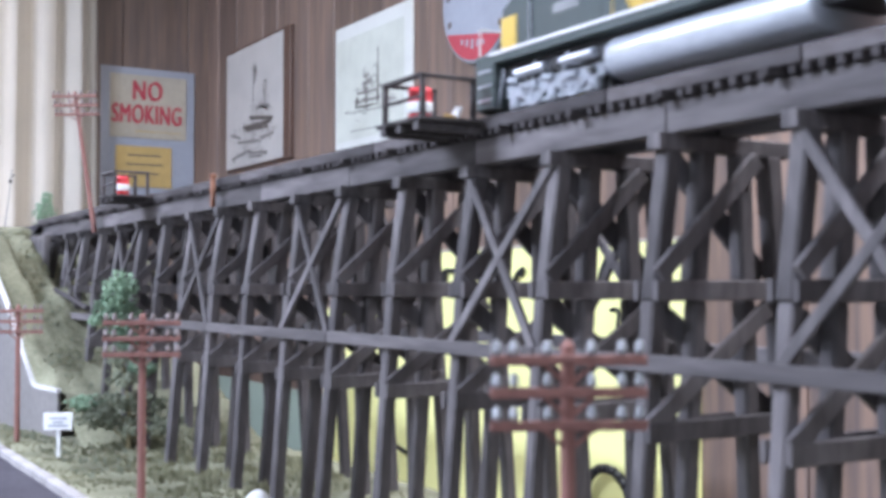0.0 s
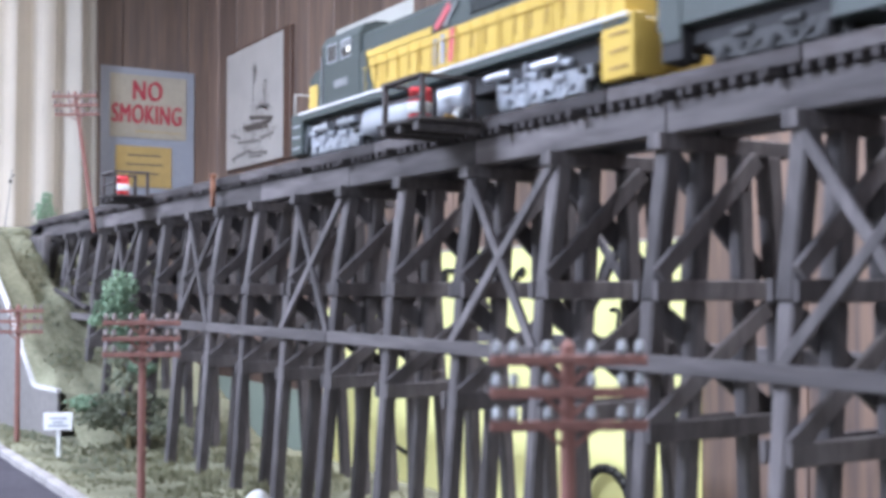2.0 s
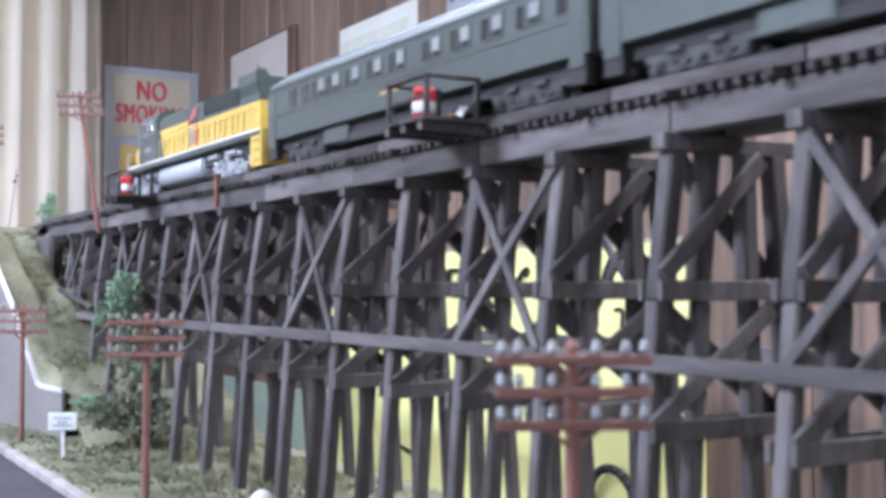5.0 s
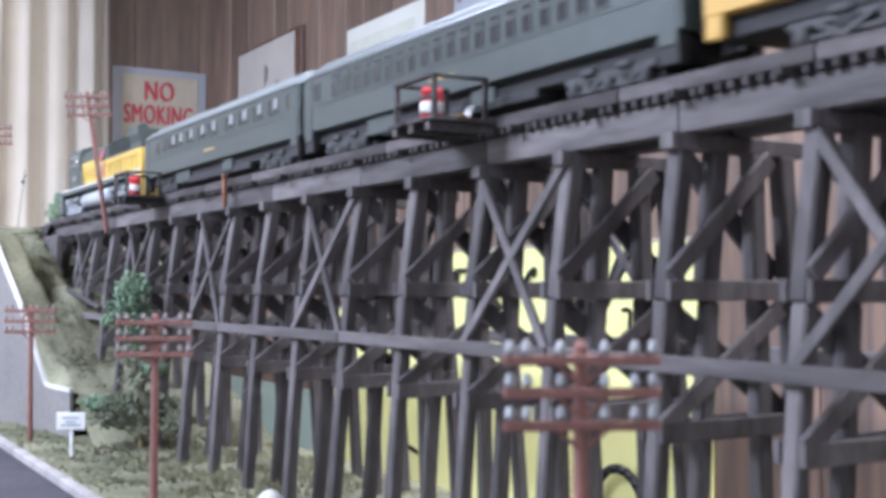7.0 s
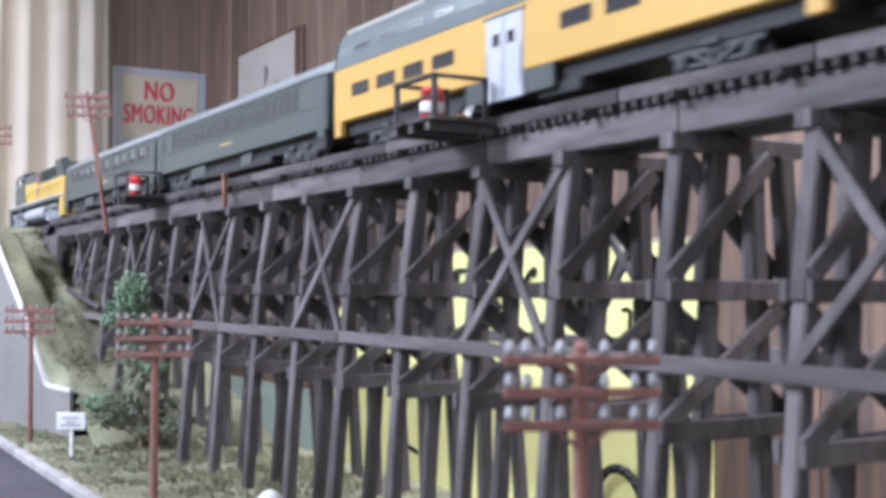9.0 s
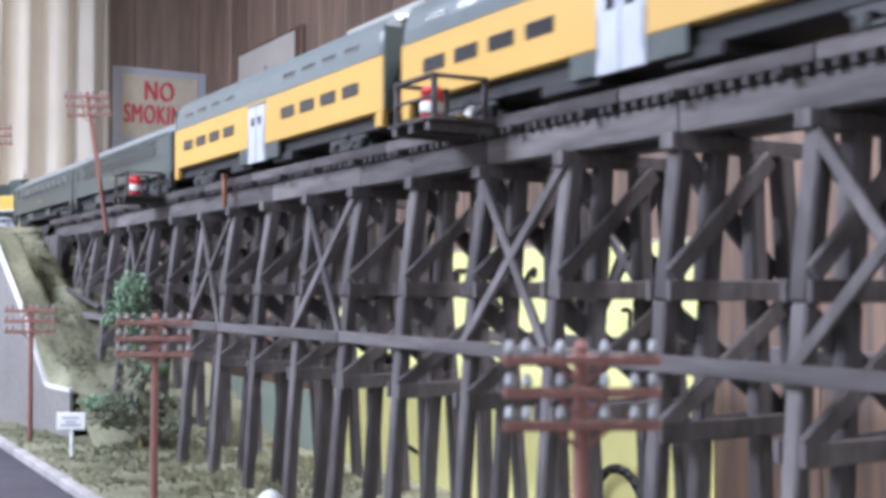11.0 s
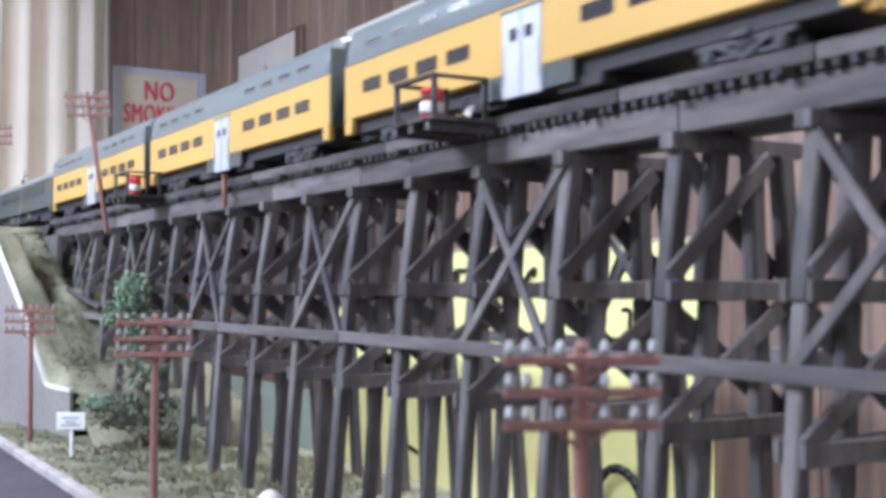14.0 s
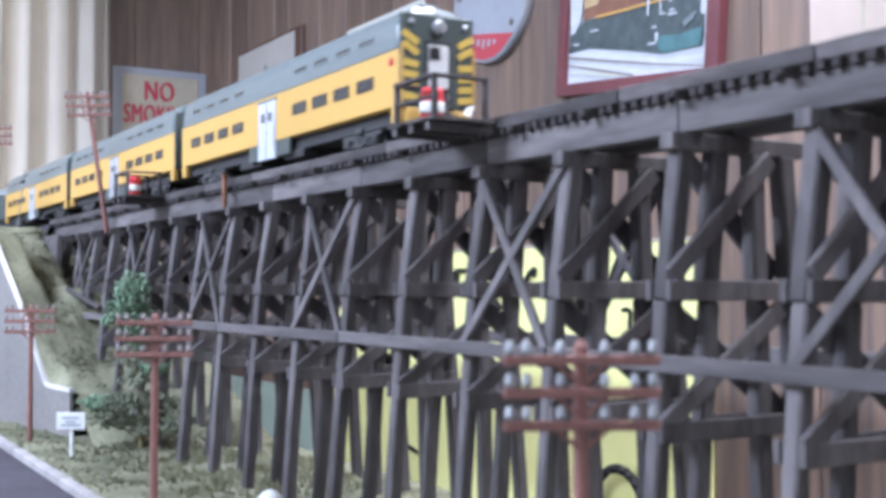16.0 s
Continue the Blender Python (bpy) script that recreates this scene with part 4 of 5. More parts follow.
# a thin leaning mast on the bank
mast = thing("signal_mast", "thin grey leaning mast on the grassy bank", "mast")
bm = bmesh.new()
rod(bm, (0.3832, 2.105, EYE + 0.10), (0.394, 2.099, EYE + 0.206), 0.0011, 0.0008, 8)
part("shaft", bm, M["grey_metal"], mast)
bm = bmesh.new()
rod(bm, (0.392, 2.1, EYE + 0.194), (0.398, 2.097, EYE + 0.196), 0.0012, 0.0012, 8)
box(bm, 0.3885, 0.3935, 2.098, 2.101, EYE + 0.182, EYE + 0.188)
part("signal_head", bm, M["black"], mast)


def refuge(y0, y1):
    """A planked refuge platform on long ties, with posts and two rails round three sides."""
    ob = thing("refuge_platform", "small dark timber refuge platform with a railing on the trestle", "platform", "refuge platforms")
    x0, x1 = 0.3835, 0.4285
    for i in range(7):
        a = y0 - 0.006 + (y1 - y0 + 0.012) * i / 7
        slab("plank", ob, "deck", x0 - 0.004 + jig(0.0015), x1 + jig(0.001), a + 0.0004, a + (y1 - y0 + 0.012) / 7 - 0.0004, EYE + 0.1118, EYE + 0.1142 + jig(0.0003), 0.0003)
    for y in (y0 + 0.004, (y0 + y1) / 2, y1 - 0.004):
        slab("joist", ob, "deck", x0 - 0.003, x1 + 0.012, y - 0.003, y + 0.003, EYE + 0.1055, EYE + 0.1116, 0.0005)
    for x, y in ((x0 + 0.001, y0 + 0.001), (x0 + 0.001, y1 - 0.001), (x1 - 0.004, y0 + 0.001), (x1 - 0.004, y1 - 0.001)):
        slab("railing_post", ob, "deck", x - 0.0018, x + 0.0018, y - 0.0018, y + 0.0018, EYE + 0.114, EYE + 0.1425, 0.0004)
    for z in (0.1425, ):
        slab("top_rail", ob, "deck", x0 - 0.0015, x0 + 0.0035, y0 - 0.001, y1 + 0.001, EYE + z - 0.0013, EYE + z + 0.0013, 0.0004)
        for y in (y0 + 0.001, y1 - 0.001):
            slab("end_rail", ob, "deck", x0 + 0.0036, x1 - 0.002, y - 0.0022, y + 0.0022, EYE + z - 0.0012, EYE + z + 0.0012, 0.0004)
    for i in range(5):
        slab("loose_block", ob, "deck", x0 + 0.004 + 0.007 * i, x0 + 0.008 + 0.0075 * i + jig(0.001), y0 + 0.028 + jig(0.012), y0 + 0.036 + jig(0.004) + 0.008, EYE + 0.1143, EYE + 0.1158 + jig(0.0004), 0.0005)
    slab("mid_rail", ob, "deck", x0 + 0.0002, x0 + 0.0022, y0 + 0.003, y1 - 0.003, EYE + 0.1275, EYE + 0.1295, 0.0003)
    return ob


def water_barrel(x, y):
    ob = thing("water_barrel", "red fire barrel with a broad white band on a platform", "barrel", "water barrels", m=pose(x, y, EYE + 0.1143))
    R = 0.0084

    def drum(z0, z1, out, name, mt, lab):
        bm = bmesh.new()
        n = 5
        prof = []
        for i in range(n + 1):
            z = z0 + (z1 - z0) * i / n
            prof.append((R * (0.9 + 0.12 * math.sin(math.pi * z / 0.0255)) + out, z))
        lathe(bm, prof, 20)
        part(name, bm, M[mt], ob, lab, True)
    drum(0.0, 0.0255, 0.0, "body", "red", "red painted barrel body")
    drum(0.0075, 0.0155, 0.0003, "band", "white", "white painted band")
    for z in (0.0035, 0.022):
        drum(z, z + 0.001, 0.0004, "hoop", "red", "")
    return ob


refuge(0.6617, 0.716)
refuge(1.409, 1.464)
water_barrel(0.4035, 0.6985)
water_barrel(0.4035, 1.4475)
tray = thing("tool_tray", "small white and yellow scoop lying on the platform", "tool", m=pose(0.4125, 0.669, EYE + 0.1143, 0, 0, 20))
bm = bmesh.new()
beam(bm, (0.001, 0, 0.002), (0.009, 0.002, 0.0105), 0.006, 0.0018, 0.0004)
part("blade", bm, M["white"], tray, "white scoop blade")
bm = bmesh.new()
beam(bm, (-0.009, 0, 0.0022), (0.002, 0, 0.0022), 0.003, 0.0032, 0.0004)
part("handle", bm, M["yellow"], tray, "yellow handle")

post = thing("trestle_marker", "short rusty brown marker post fixed to a trestle cap", "post")
slab("shaft", post, "rust", 0.4220, 0.4268, 1.1736, 1.1784, EYE + 0.086, EYE + 0.1185, 0.0008)
slab("collar", post, "rust", 0.4212, 0.4276, 1.1728, 1.1792, EYE + 0.1175, EYE + 0.1212, 0.0006)

log = thing("fallen_log", "pale weathered timber resting on the grassy bank", "log")
bm = bmesh.new()
rod(bm, (0.405, 1.846, EYE + 0.0015), (0.399, 1.594, EYE - 0.0275), 0.0042, 0.0036, 10)
part("trunk", bm, M["deck"], log)

sg = thing("layout_sign", "small white two-line sign on a white post in the grass", "sign", m=pose(0.3115, 1.371, EYE + GZ, 0, 0, -31))
slab("sign_post", sg, "white", -0.0019, 0.0019, 0.0, 0.0032, -0.004, 0.034, 0.0003)
brd = slab("sign_board", sg, "white", -0.0165, 0.0165, -0.0018, 0.0, 0.0315, 0.0515, 0.0004)
for z, w in ((0.0035, 0.02), (-0.001, 0.012), (-0.0048, 0.023)):
    slab("text_bar", brd, "board", -w / 2, w / 2, -0.0013, -0.0009, z - 0.0012, z + 0.0012)

dm = thing("white_dome", "small smooth white dome on the grass", "dome", m=pose(0.3851, 0.948, EYE + GZ - 0.004))
bm = bmesh.new()
lathe(bm, [(0.0145 * math.cos(a), 0.0235 * math.sin(a)) for a in [i * math.pi / 2 / 7 for i in range(7)]] + [(0.0008, 0.0235)], 20)
part("shell", bm, M["white"], dm, smooth=True)


# trees: tapered trunk, limbs, and crowns of many small leaf clumps
def leaf_cloud(bm, c, r, n, size):
    c = Vector(c)
    for _ in range(n):
        d = Vector((random.gauss(0, 1), random.gauss(0, 1), random.gauss(0, 1))).normalized()
        k = random.random() ** 0.45
        p = c + Vector((d.x * r[0], d.y * r[1], d.z * r[2])) * k * (1 + 0.25 * noise.noise(d * 3 + c * 90))
        s = size * random.uniform(0.6, 1.5)
        q = Euler((random.uniform(0, 6.3), random.uniform(0, 6.3), random.uniform(0, 6.3))).to_matrix()
        v = [bm.verts.new(p + q @ Vector(w) * s) for w in ((1, 0, 0), (-0.6, 0.8, 0), (-0.6, -0.8, 0.1), (0.1, 0, 0.7), (0, 0.1, -0.5))]
        for a, b, e in ((0, 1, 3), (1, 2, 3), (2, 0, 3), (1, 0, 4), (2, 1, 4), (0, 2, 4)):
            bm.faces.new((v[a], v[b], v[e]))


def tree(name, label, at, clumps, height, turn=-31.15, r=0.0035):
    ob = thing(name, label, "tree" if name == "tree" else "shrub", m=pose(*at, 0, 0, turn))
    bm = bmesh.new()
    p = Vector((0.0, 0, -0.006))
    for i in range(6):
        q = Vector((0.002 * math.sin(i * 1.7) - 0.0022 * i * (height > 0.1), 0.0015 * math.cos(i), height * (i + 1) / 6))
        rod(bm, p, q, r * (1 - i / 7), r * (1 - (i + 1) / 7), 8)
        p = q
    part("trunk", bm, M["bark"], ob)
    for c, rad, n, mt in clumps:
        bm = bmesh.new()
        root = Vector((c[0] * 0.2 - 0.003, 0, max(0.004, c[2] - 0.02)))
        rod(bm, root, Vector(c), r * 0.4, r * 0.15, 6)
        part("limb", bm, M["bark"], ob)
        bm = bmesh.new()
        leaf_cloud(bm, c, [q * 1.15 for q in rad], int(n * 0.75), 0.0030)
        part("crown", bm, M[mt], ob)
    return ob


tree("tree", "tall slender green model tree beside the trestle", (0.394, 1.375, EYE + GZ), (
    ((-0.012, 0, 0.192), (0.019, 0.016, 0.022), 420, "leaf"), ((-0.017, 0.002, 0.166), (0.024, 0.018, 0.018), 420, "leaf"),
    ((-0.038, 0, 0.157), (0.012, 0.01, 0.007), 140, "leaf"), ((-0.006, 0, 0.14), (0.018, 0.016, 0.016), 260, "leaf"),
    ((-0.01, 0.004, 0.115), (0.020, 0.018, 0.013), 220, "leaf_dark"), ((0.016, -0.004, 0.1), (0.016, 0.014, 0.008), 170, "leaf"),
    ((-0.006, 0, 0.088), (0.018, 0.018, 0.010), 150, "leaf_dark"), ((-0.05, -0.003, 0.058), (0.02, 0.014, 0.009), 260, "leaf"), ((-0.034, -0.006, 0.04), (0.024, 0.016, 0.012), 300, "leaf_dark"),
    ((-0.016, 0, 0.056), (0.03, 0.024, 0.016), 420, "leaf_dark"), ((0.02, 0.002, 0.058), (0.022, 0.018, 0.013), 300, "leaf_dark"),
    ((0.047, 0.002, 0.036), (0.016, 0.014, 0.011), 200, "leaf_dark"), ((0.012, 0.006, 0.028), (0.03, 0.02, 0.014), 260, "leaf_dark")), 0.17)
tree("shrub", "small green shrub on the embankment behind the track", (0.532, 2.472, EYE + 0.097), (
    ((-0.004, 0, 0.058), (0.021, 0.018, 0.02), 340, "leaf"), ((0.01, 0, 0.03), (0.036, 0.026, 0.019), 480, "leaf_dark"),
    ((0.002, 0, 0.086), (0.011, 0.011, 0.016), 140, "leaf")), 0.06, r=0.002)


def scatter(name, label, n, size, region, mat, tall=1.0):
    """Loose ground cover, far too much to count."""
    bm = bmesh.new()
    x0, x1, y0, y1 = region
    k = 0
    while k < n:
        x, y = random.uniform(x0, x1), random.uniform(y0, y1)
        if noise.noise((x * 22, y * 22, 7)) < random.uniform(-0.5, 0.4) or x < 0.272 or (y > 1.56 and x < wall_x(y) + 0.02 and x > wall_x(y) - 0.006):
            continue
        z = GZ + lumps(x, y)
        if y > 1.3 and x > wall_x(y):
            z = max(z, hill(x, y) + lumps(x, y, 1.6))
        k += 1
        p = Vector((x, y, EYE + z - 0.001))
        for _ in range(3):
            a, s = random.uniform(0, 6.3), size * random.uniform(0.5, 1.4)
            d = Vector((math.cos(a), math.sin(a), 0))
            e = Vector((-d.y, d.x, 0))
            tip = p + d * s * random.uniform(0.2, 0.9) + Vector((0, 0, s * tall * random.uniform(0.5, 1.2)))
            v = [bm.verts.new(q) for q in (p - e * s * 0.35, p + e * s * 0.35, tip, p + d * s * 0.5)]
            bm.faces.new((v[0], v[1], v[2]))
            bm.faces.new((v[1], v[3], v[2]))
            bm.faces.new((v[3], v[0], v[2]))
    me = mesh_of(name, bm, M[mat])
    return tagged(part(name, me, None), label, "ground cover", kind="stuff")


scatter("grass_tufts", "short olive and straw-coloured grass tufts", 9000, 0.0032, (0.272, 0.55, 0.9, 2.3), "tuft")
scatter("dry_weeds", "dry straw-coloured weeds round the trestle feet", 1200, 0.0052, (0.34, 0.55, 1.0, 1.5), "tuft", 1.3)
scatter("dark_weeds", "dark green weeds on the bank and below the trestle", 900, 0.005, (0.3, 0.55, 1.2, 2.2), "leaf_dark", 1.0)

# ---- things on the room's walls ----
def wall_flat(parent, name, mat, y0, y1, z0, z1, off, thick=0.002, bevel=0.0, label=""):
    """A flat piece on the east wall: off is how far its face stands out."""
    return slab(name, parent, mat, WALL_X - 0.006 - off, WALL_X - 0.006 - off + thick, y0, y1, EYE + z0, EYE + z1, bevel, label)


def strokes(parent, mat, lines, off, w, rough=0):
    """Drawn lines of a print, as thin flat bars (y, z pairs), with short pencil strokes round them."""
    rnd = random.Random(5)
    bm = bmesh.new()
    x = WALL_X - 0.006 - off
    for (ya, za), (yb, zb) in lines:
        beam(bm, (x, ya, EYE + za), (x, yb, EYE + zb), 0.0006, w, 0, (1, 0, 0))
        for _ in range(rough):
            k, d = rnd.random(), rnd.uniform(0.006, 0.022)
            y, z = ya + (yb - ya) * k + rnd.gauss(0, 0.008), za + (zb - za) * k + rnd.gauss(0, 0.008)
            a = rnd.choice((0.2, 0.2, 1.5, 2.6)) + rnd.gauss(0, 0.2)
            beam(bm, (x - 0.0003, y, EYE + z), (x - 0.0003, y + d * math.cos(a), EYE + z + d * math.sin(a)), 0.0004, rnd.uniform(0.0012, 0.003), 0, (1, 0, 0))
    tagged(part("drawing", bm, M[mat], parent), kind="stuff")


# framed sketch of a small vessel with a mast
pr = thing("framed_print", "beige framed pencil sketch of a vessel with rigging", "picture")
wall_flat(pr, "frame", "frame_dark", 2.757, 3.217, 0.338, 0.688, 0.012, 0.012, 0.002)
wall_flat(pr, "sheet", "paper", 2.80, 3.212, 0.343, 0.679, 0.0135, 0.002)
strokes(pr, "grey_ink", [((3.005, 0.615), (3.008, 0.41)), ((2.918, 0.565), (2.917, 0.49))], 0.0145, 0.004, 6)
strokes(pr, "grey_ink", [((3.0, 0.622), (2.985, 0.575)), ((2.99, 0.6), (3.0, 0.565)), ((2.93, 0.545), (2.915, 0.5))], 0.0146, 0.006, 7)
strokes(pr, "grey_ink", [((2.985, 0.497), (2.89, 0.492)), ((2.96, 0.503), (2.9, 0.486))], 0.0147, 0.010, 6)
strokes(pr, "dark_ink", [((3.03, 0.475), (2.865, 0.456)), ((3.08, 0.452), (2.875, 0.449)), ((3.06, 0.443), (2.90, 0.438))], 0.0148, 0.010, 12)
strokes(pr, "grey_ink", [((3.17, 0.44), (3.10, 0.425)), ((3.12, 0.415), (2.96, 0.405)), ((2.95, 0.41), (2.86, 0.415)), ((3.16, 0.37), (3.02, 0.385)), ((3.04, 0.378), (2.90, 0.366)),
                         ((3.02, 0.366), (2.94, 0.36))], 0.0149, 0.007, 14)
# white sheet with a drilling rig drawing
pr = thing("rig_print", "white unframed print of a vessel at a landing", "picture")
wall_flat(pr, "sheet", "paper_white", 2.128, 2.502, 0.328, 0.62, 0.004, 0.004, 0.0005)
wall_flat(pr, "image_area", "print_tint", 2.162, 2.494, 0.345, 0.588, 0.0046, 0.0005, 0, "faintly tinted printed area")
strokes(pr, "grey_ink", [((2.281, 0.41), (2.284, 0.545)), ((2.29, 0.41), (2.283, 0.5)), ((2.45, 0.412), (2.17, 0.398)), ((2.2, 0.36), (2.42, 0.366))], 0.0052, 0.0025, 3)
strokes(pr, "grey_ink", [((2.39, 0.43), (2.27, 0.428)), ((2.385, 0.45), (2.29, 0.447)), ((2.36, 0.468), (2.32, 0.472)), ((2.345, 0.482), (2.33, 0.488)), ((2.26, 0.42), (2.2, 0.415))], 0.0053, 0.006, 10)
strokes(pr, "dark_ink", [((2.395, 0.418), (2.3, 0.415)), ((2.283, 0.42), (2.284, 0.51)), ((2.39, 0.415), (2.385, 0.442)), ((2.34, 0.42), (2.335, 0.48))], 0.0055, 0.004, 5)

# round wall clock with a red lower segment
ck = thing("wall_clock", "round grey wall clock with a red lower band", "clock", m=pose(WALL_X - 0.006, 1.853, EYE + 0.561, 0, -90, 0) @ pose(0, 0, 0, 0, 0, -9))
bm = bmesh.new()
lathe(bm, ((0.1285, 0), (0.1285, 0.012), (0.1265, 0.0175), (0.1225, 0.0175)), 64)
part("rim", bm, M["rim"], ck, "pale metal rim", True)
bm = bmesh.new()
lathe(bm, ((0.1224, 0.015), (0.1224, 0.0185)), 64)
part("face", bm, M["board"], ck, "grey dial")


def chord(bm, r, z0, n=40, h0=0.0188, h1=0.0193):
    """A segment of the dial below z0."""
    a0 = math.acos(-z0 / r)
    pts = [(r * math.sin(-a0 + 2 * a0 * i / n), -r * math.cos(-a0 + 2 * a0 * i / n)) for i in range(n + 1)]
    lo = [bm.verts.new((z, y, h0)) for y, z in pts]
    hi = [bm.verts.new((z, y, h1)) for y, z in pts]
    bm.faces.new(hi), bm.faces.new(lo[::-1])
    for i in range(n + 1):
        j = (i + 1) % (n + 1)
        bm.faces.new((lo[i], lo[j], hi[j], hi[i]))
    bmesh.ops.recalc_face_normals(bm, faces=bm.faces[:])


bm = bmesh.new()
chord(bm, 0.1215, -0.072)
part("red_band", bm, M["red_ink"], ck, "red lower segment")
for i in range(12):
    a = radians(30 * i)
    if math.cos(a) < -0.6:
        continue
    bm = bmesh.new()
    beam(bm, (math.cos(a) * 0.098, math.sin(a) * 0.098, 0.019), (math.cos(a) * 0.112, math.sin(a) * 0.112, 0.019), 0.0008, 0.012, 0, (0, 0, 1))
    part("hour_mark", bm, M["dark_ink"], ck)
for k in range(5):
    bm = bmesh.new()
    box(bm, -0.1 + 0.004 * abs(k - 2), -0.082, -0.042 + k * 0.019, -0.034 + k * 0.019, 0.0194, 0.0199)
    part("text_bar", bm, M["board"], ck)
for a, ln, w in ((20, 0.06, 0.008), (-62, 0.085, 0.006)):
    bm = bmesh.new()
    beam(bm, (0, 0, 0.021), (math.cos(radians(a)) * ln, math.sin(radians(a)) * ln, 0.021), 0.001, w, 0, (0, 0, 1))
    part("clock_hand", bm, M["red_ink"], ck)

# painting of a locomotive in snow, in a maroon frame
pt = thing("train_painting", "painting of a dark locomotive on snowy tracks in a maroon frame", "picture", m=Matrix.Translation((WALL_X - 0.006, 1.616, EYE + 0.354)) @ pose(0, 0, 0, 4.6, 0, 0))
M["snow"] = material("painted_snow", (0.52, 0.54, 0.58), 0.5, vary=0.35, scale=30, stretch=(1, 1, 4), tone=(0.42, 0.46, 0.53), wear=0.12, each=0)
M["teal"] = material("painted_teal", (0.08, 0.2, 0.22), 0.5, vary=0.4, scale=40, wear=0.3)
M["night"] = material("painted_dark", (0.035, 0.05, 0.055), 0.5, vary=0.4, scale=50, tone=(0.09, 0.12, 0.13), wear=0.3)
M["brown"] = material("painted_brown", (0.24, 0.11, 0.07), 0.5, vary=0.3, scale=30, wear=0.2)
M["tan_paint"] = material("painted_tan", (0.5, 0.36, 0.2), 0.5, vary=0.3, scale=40, wear=0.2)
M["blind_blue"] = material("painted_steam_grey", (0.2, 0.26, 0.29), 0.5, vary=0.4, scale=40, wear=0.2)
M["gold"] = material("painted_gold", (0.7, 0.4, 0.1), 0.5, vary=0.2, scale=30, wear=0.2)


def hung(name, mat, pts, off, thick=0.0005, label=""):
    """A flat piece of the hung picture, from corners given as (metres along, metres up) from its lower corner; off is how far it stands out."""
    bm = bmesh.new()
    lo = [bm.verts.new((-off, -a, b)) for a, b in pts]
    hi = [bm.verts.new((-off - thick, -a, b)) for a, b in pts]
    bm.faces.new(lo), bm.faces.new(hi)
    for i in range(len(pts)):
        j = (i + 1) % len(pts)
        bm.faces.new((lo[i], lo[j], hi[j], hi[i]))
    bmesh.ops.recalc_face_normals(bm, faces=bm.faces[:])
    return part(name, bm, M[mat], pt, label)


def oblong(a0, a1, b0, b1):
    return ((a0, b0), (a1, b0), (a1, b1), (a0, b1))


PW, PH = 0.35, 0.29
for q in (oblong(-0.02, PW + 0.028, -0.02, 0), oblong(-0.02, PW + 0.028, PH, PH + 0.022), oblong(-0.02, 0, 0.0002, PH - 0.0002), oblong(PW, PW + 0.028, 0.0002, PH - 0.0002)):
    hung("frame_rail", "frame_red", q, 0.0, 0.016)
hung("canvas", "snow", oblong(0, PW, 0, PH), 0.0, 0.006, "snowy painted ground")
ENGINE = ((0.003, 0.085), (0.012, 0.087), (0.038, 0.106), (0.22, 0.116), (0.342, 0.113), (0.34, 0.057), (0.334, 0.035), (0.246, 0.031), (0.164, 0.044), (0.06, 0.058), (0.03, 0.056), (0.002, 0.054))
hung("painted_locomotive", "night", ENGINE, 0.0065)
hung("painted_cab", "night", ((0.22, 0.117), (0.342, 0.114), (0.342, 0.28), (0.2, 0.28), (0.2, 0.118)), 0.0065)
hung("painted_boiler", "brown", ((0.038, 0.107), (0.2, 0.118), (0.2, 0.28), (0.04, 0.28)), 0.0072)
hung("painted_stripe", "gold", ((0.076, 0.1065), (0.249, 0.115), (0.249, 0.1185), (0.076, 0.1105)), 0.0079)
hung("painted_door", "tan_paint", ((0.04, 0.15), (0.04, 0.126), (0.079, 0.13), (0.079, 0.19), (0.04, 0.19)), 0.0079)
hung("painted_steam", "snow", ((0.001, 0.158), (0.039, 0.152), (0.032, 0.107), (0.019, 0.087), (0.012, 0.087), (0.006, 0.11)), 0.0085)
hung("painted_steam", "snow", ((0.33, 0.115), (0.349, 0.112), (0.349, 0.02), (0.342, 0.022), (0.339, 0.082), (0.33, 0.084)), 0.0085)
hung("painted_steam", "blind_blue", ((0.29, 0.077), (0.313, 0.088), (0.322, 0.089), (0.313, 0.077), (0.295, 0.068)), 0.0085)
hung("painted_tender", "teal", ((0.236, 0.06), (0.285, 0.058), (0.334, 0.065), (0.332, 0.037), (0.249, 0.032), (0.233, 0.045)), 0.0078)
hung("painted_rail", "grey_ink", ((0, 0.05), (0.121, 0.033), (0.233, 0.0185), (0.346, 0.0055), (0.346, 0.0035), (0.233, 0.0155), (0.121, 0.029), (0, 0.045)), 0.0068)
hung("painted_rail", "grey_ink", ((0, 0.036), (0.091, 0.020), (0.178, 0.0055), (0.178, 0.0015), (0.091, 0.0155), (0, 0.032)), 0.0068)
hung("painted_sleepers", "print_tint", ((0.01, 0.018), (0.14, 0.004), (0.15, 0.007), (0.02, 0.023)), 0.0067)
for a, b0, b1, w in ((0.207, 0.095, 0.14, 0.004), (0.236, 0.105, 0.14, 0.003), (0.237, 0.093, 0.11, 0.004), (0.229, 0.052, 0.066, 0.006), (0.26, 0.11, 0.125, 0.003)):
    hung("painted_highlight", "snow", oblong(a, a + w, b0, b1), 0.0088)
for a, b0, w in ((0.017, 0.066, 0.014), (0.062, 0.085, 0.022), (0.213, 0.048, 0.018), (0.256, 0.09, 0.02), (0.26, 0.096, 0.011), (0.22, 0.074, 0.011), (0.238, 0.093, 0.012)):
    hung("painted_highlight", "snow", oblong(a, a + w, b0, b0 + 0.003), 0.0088)
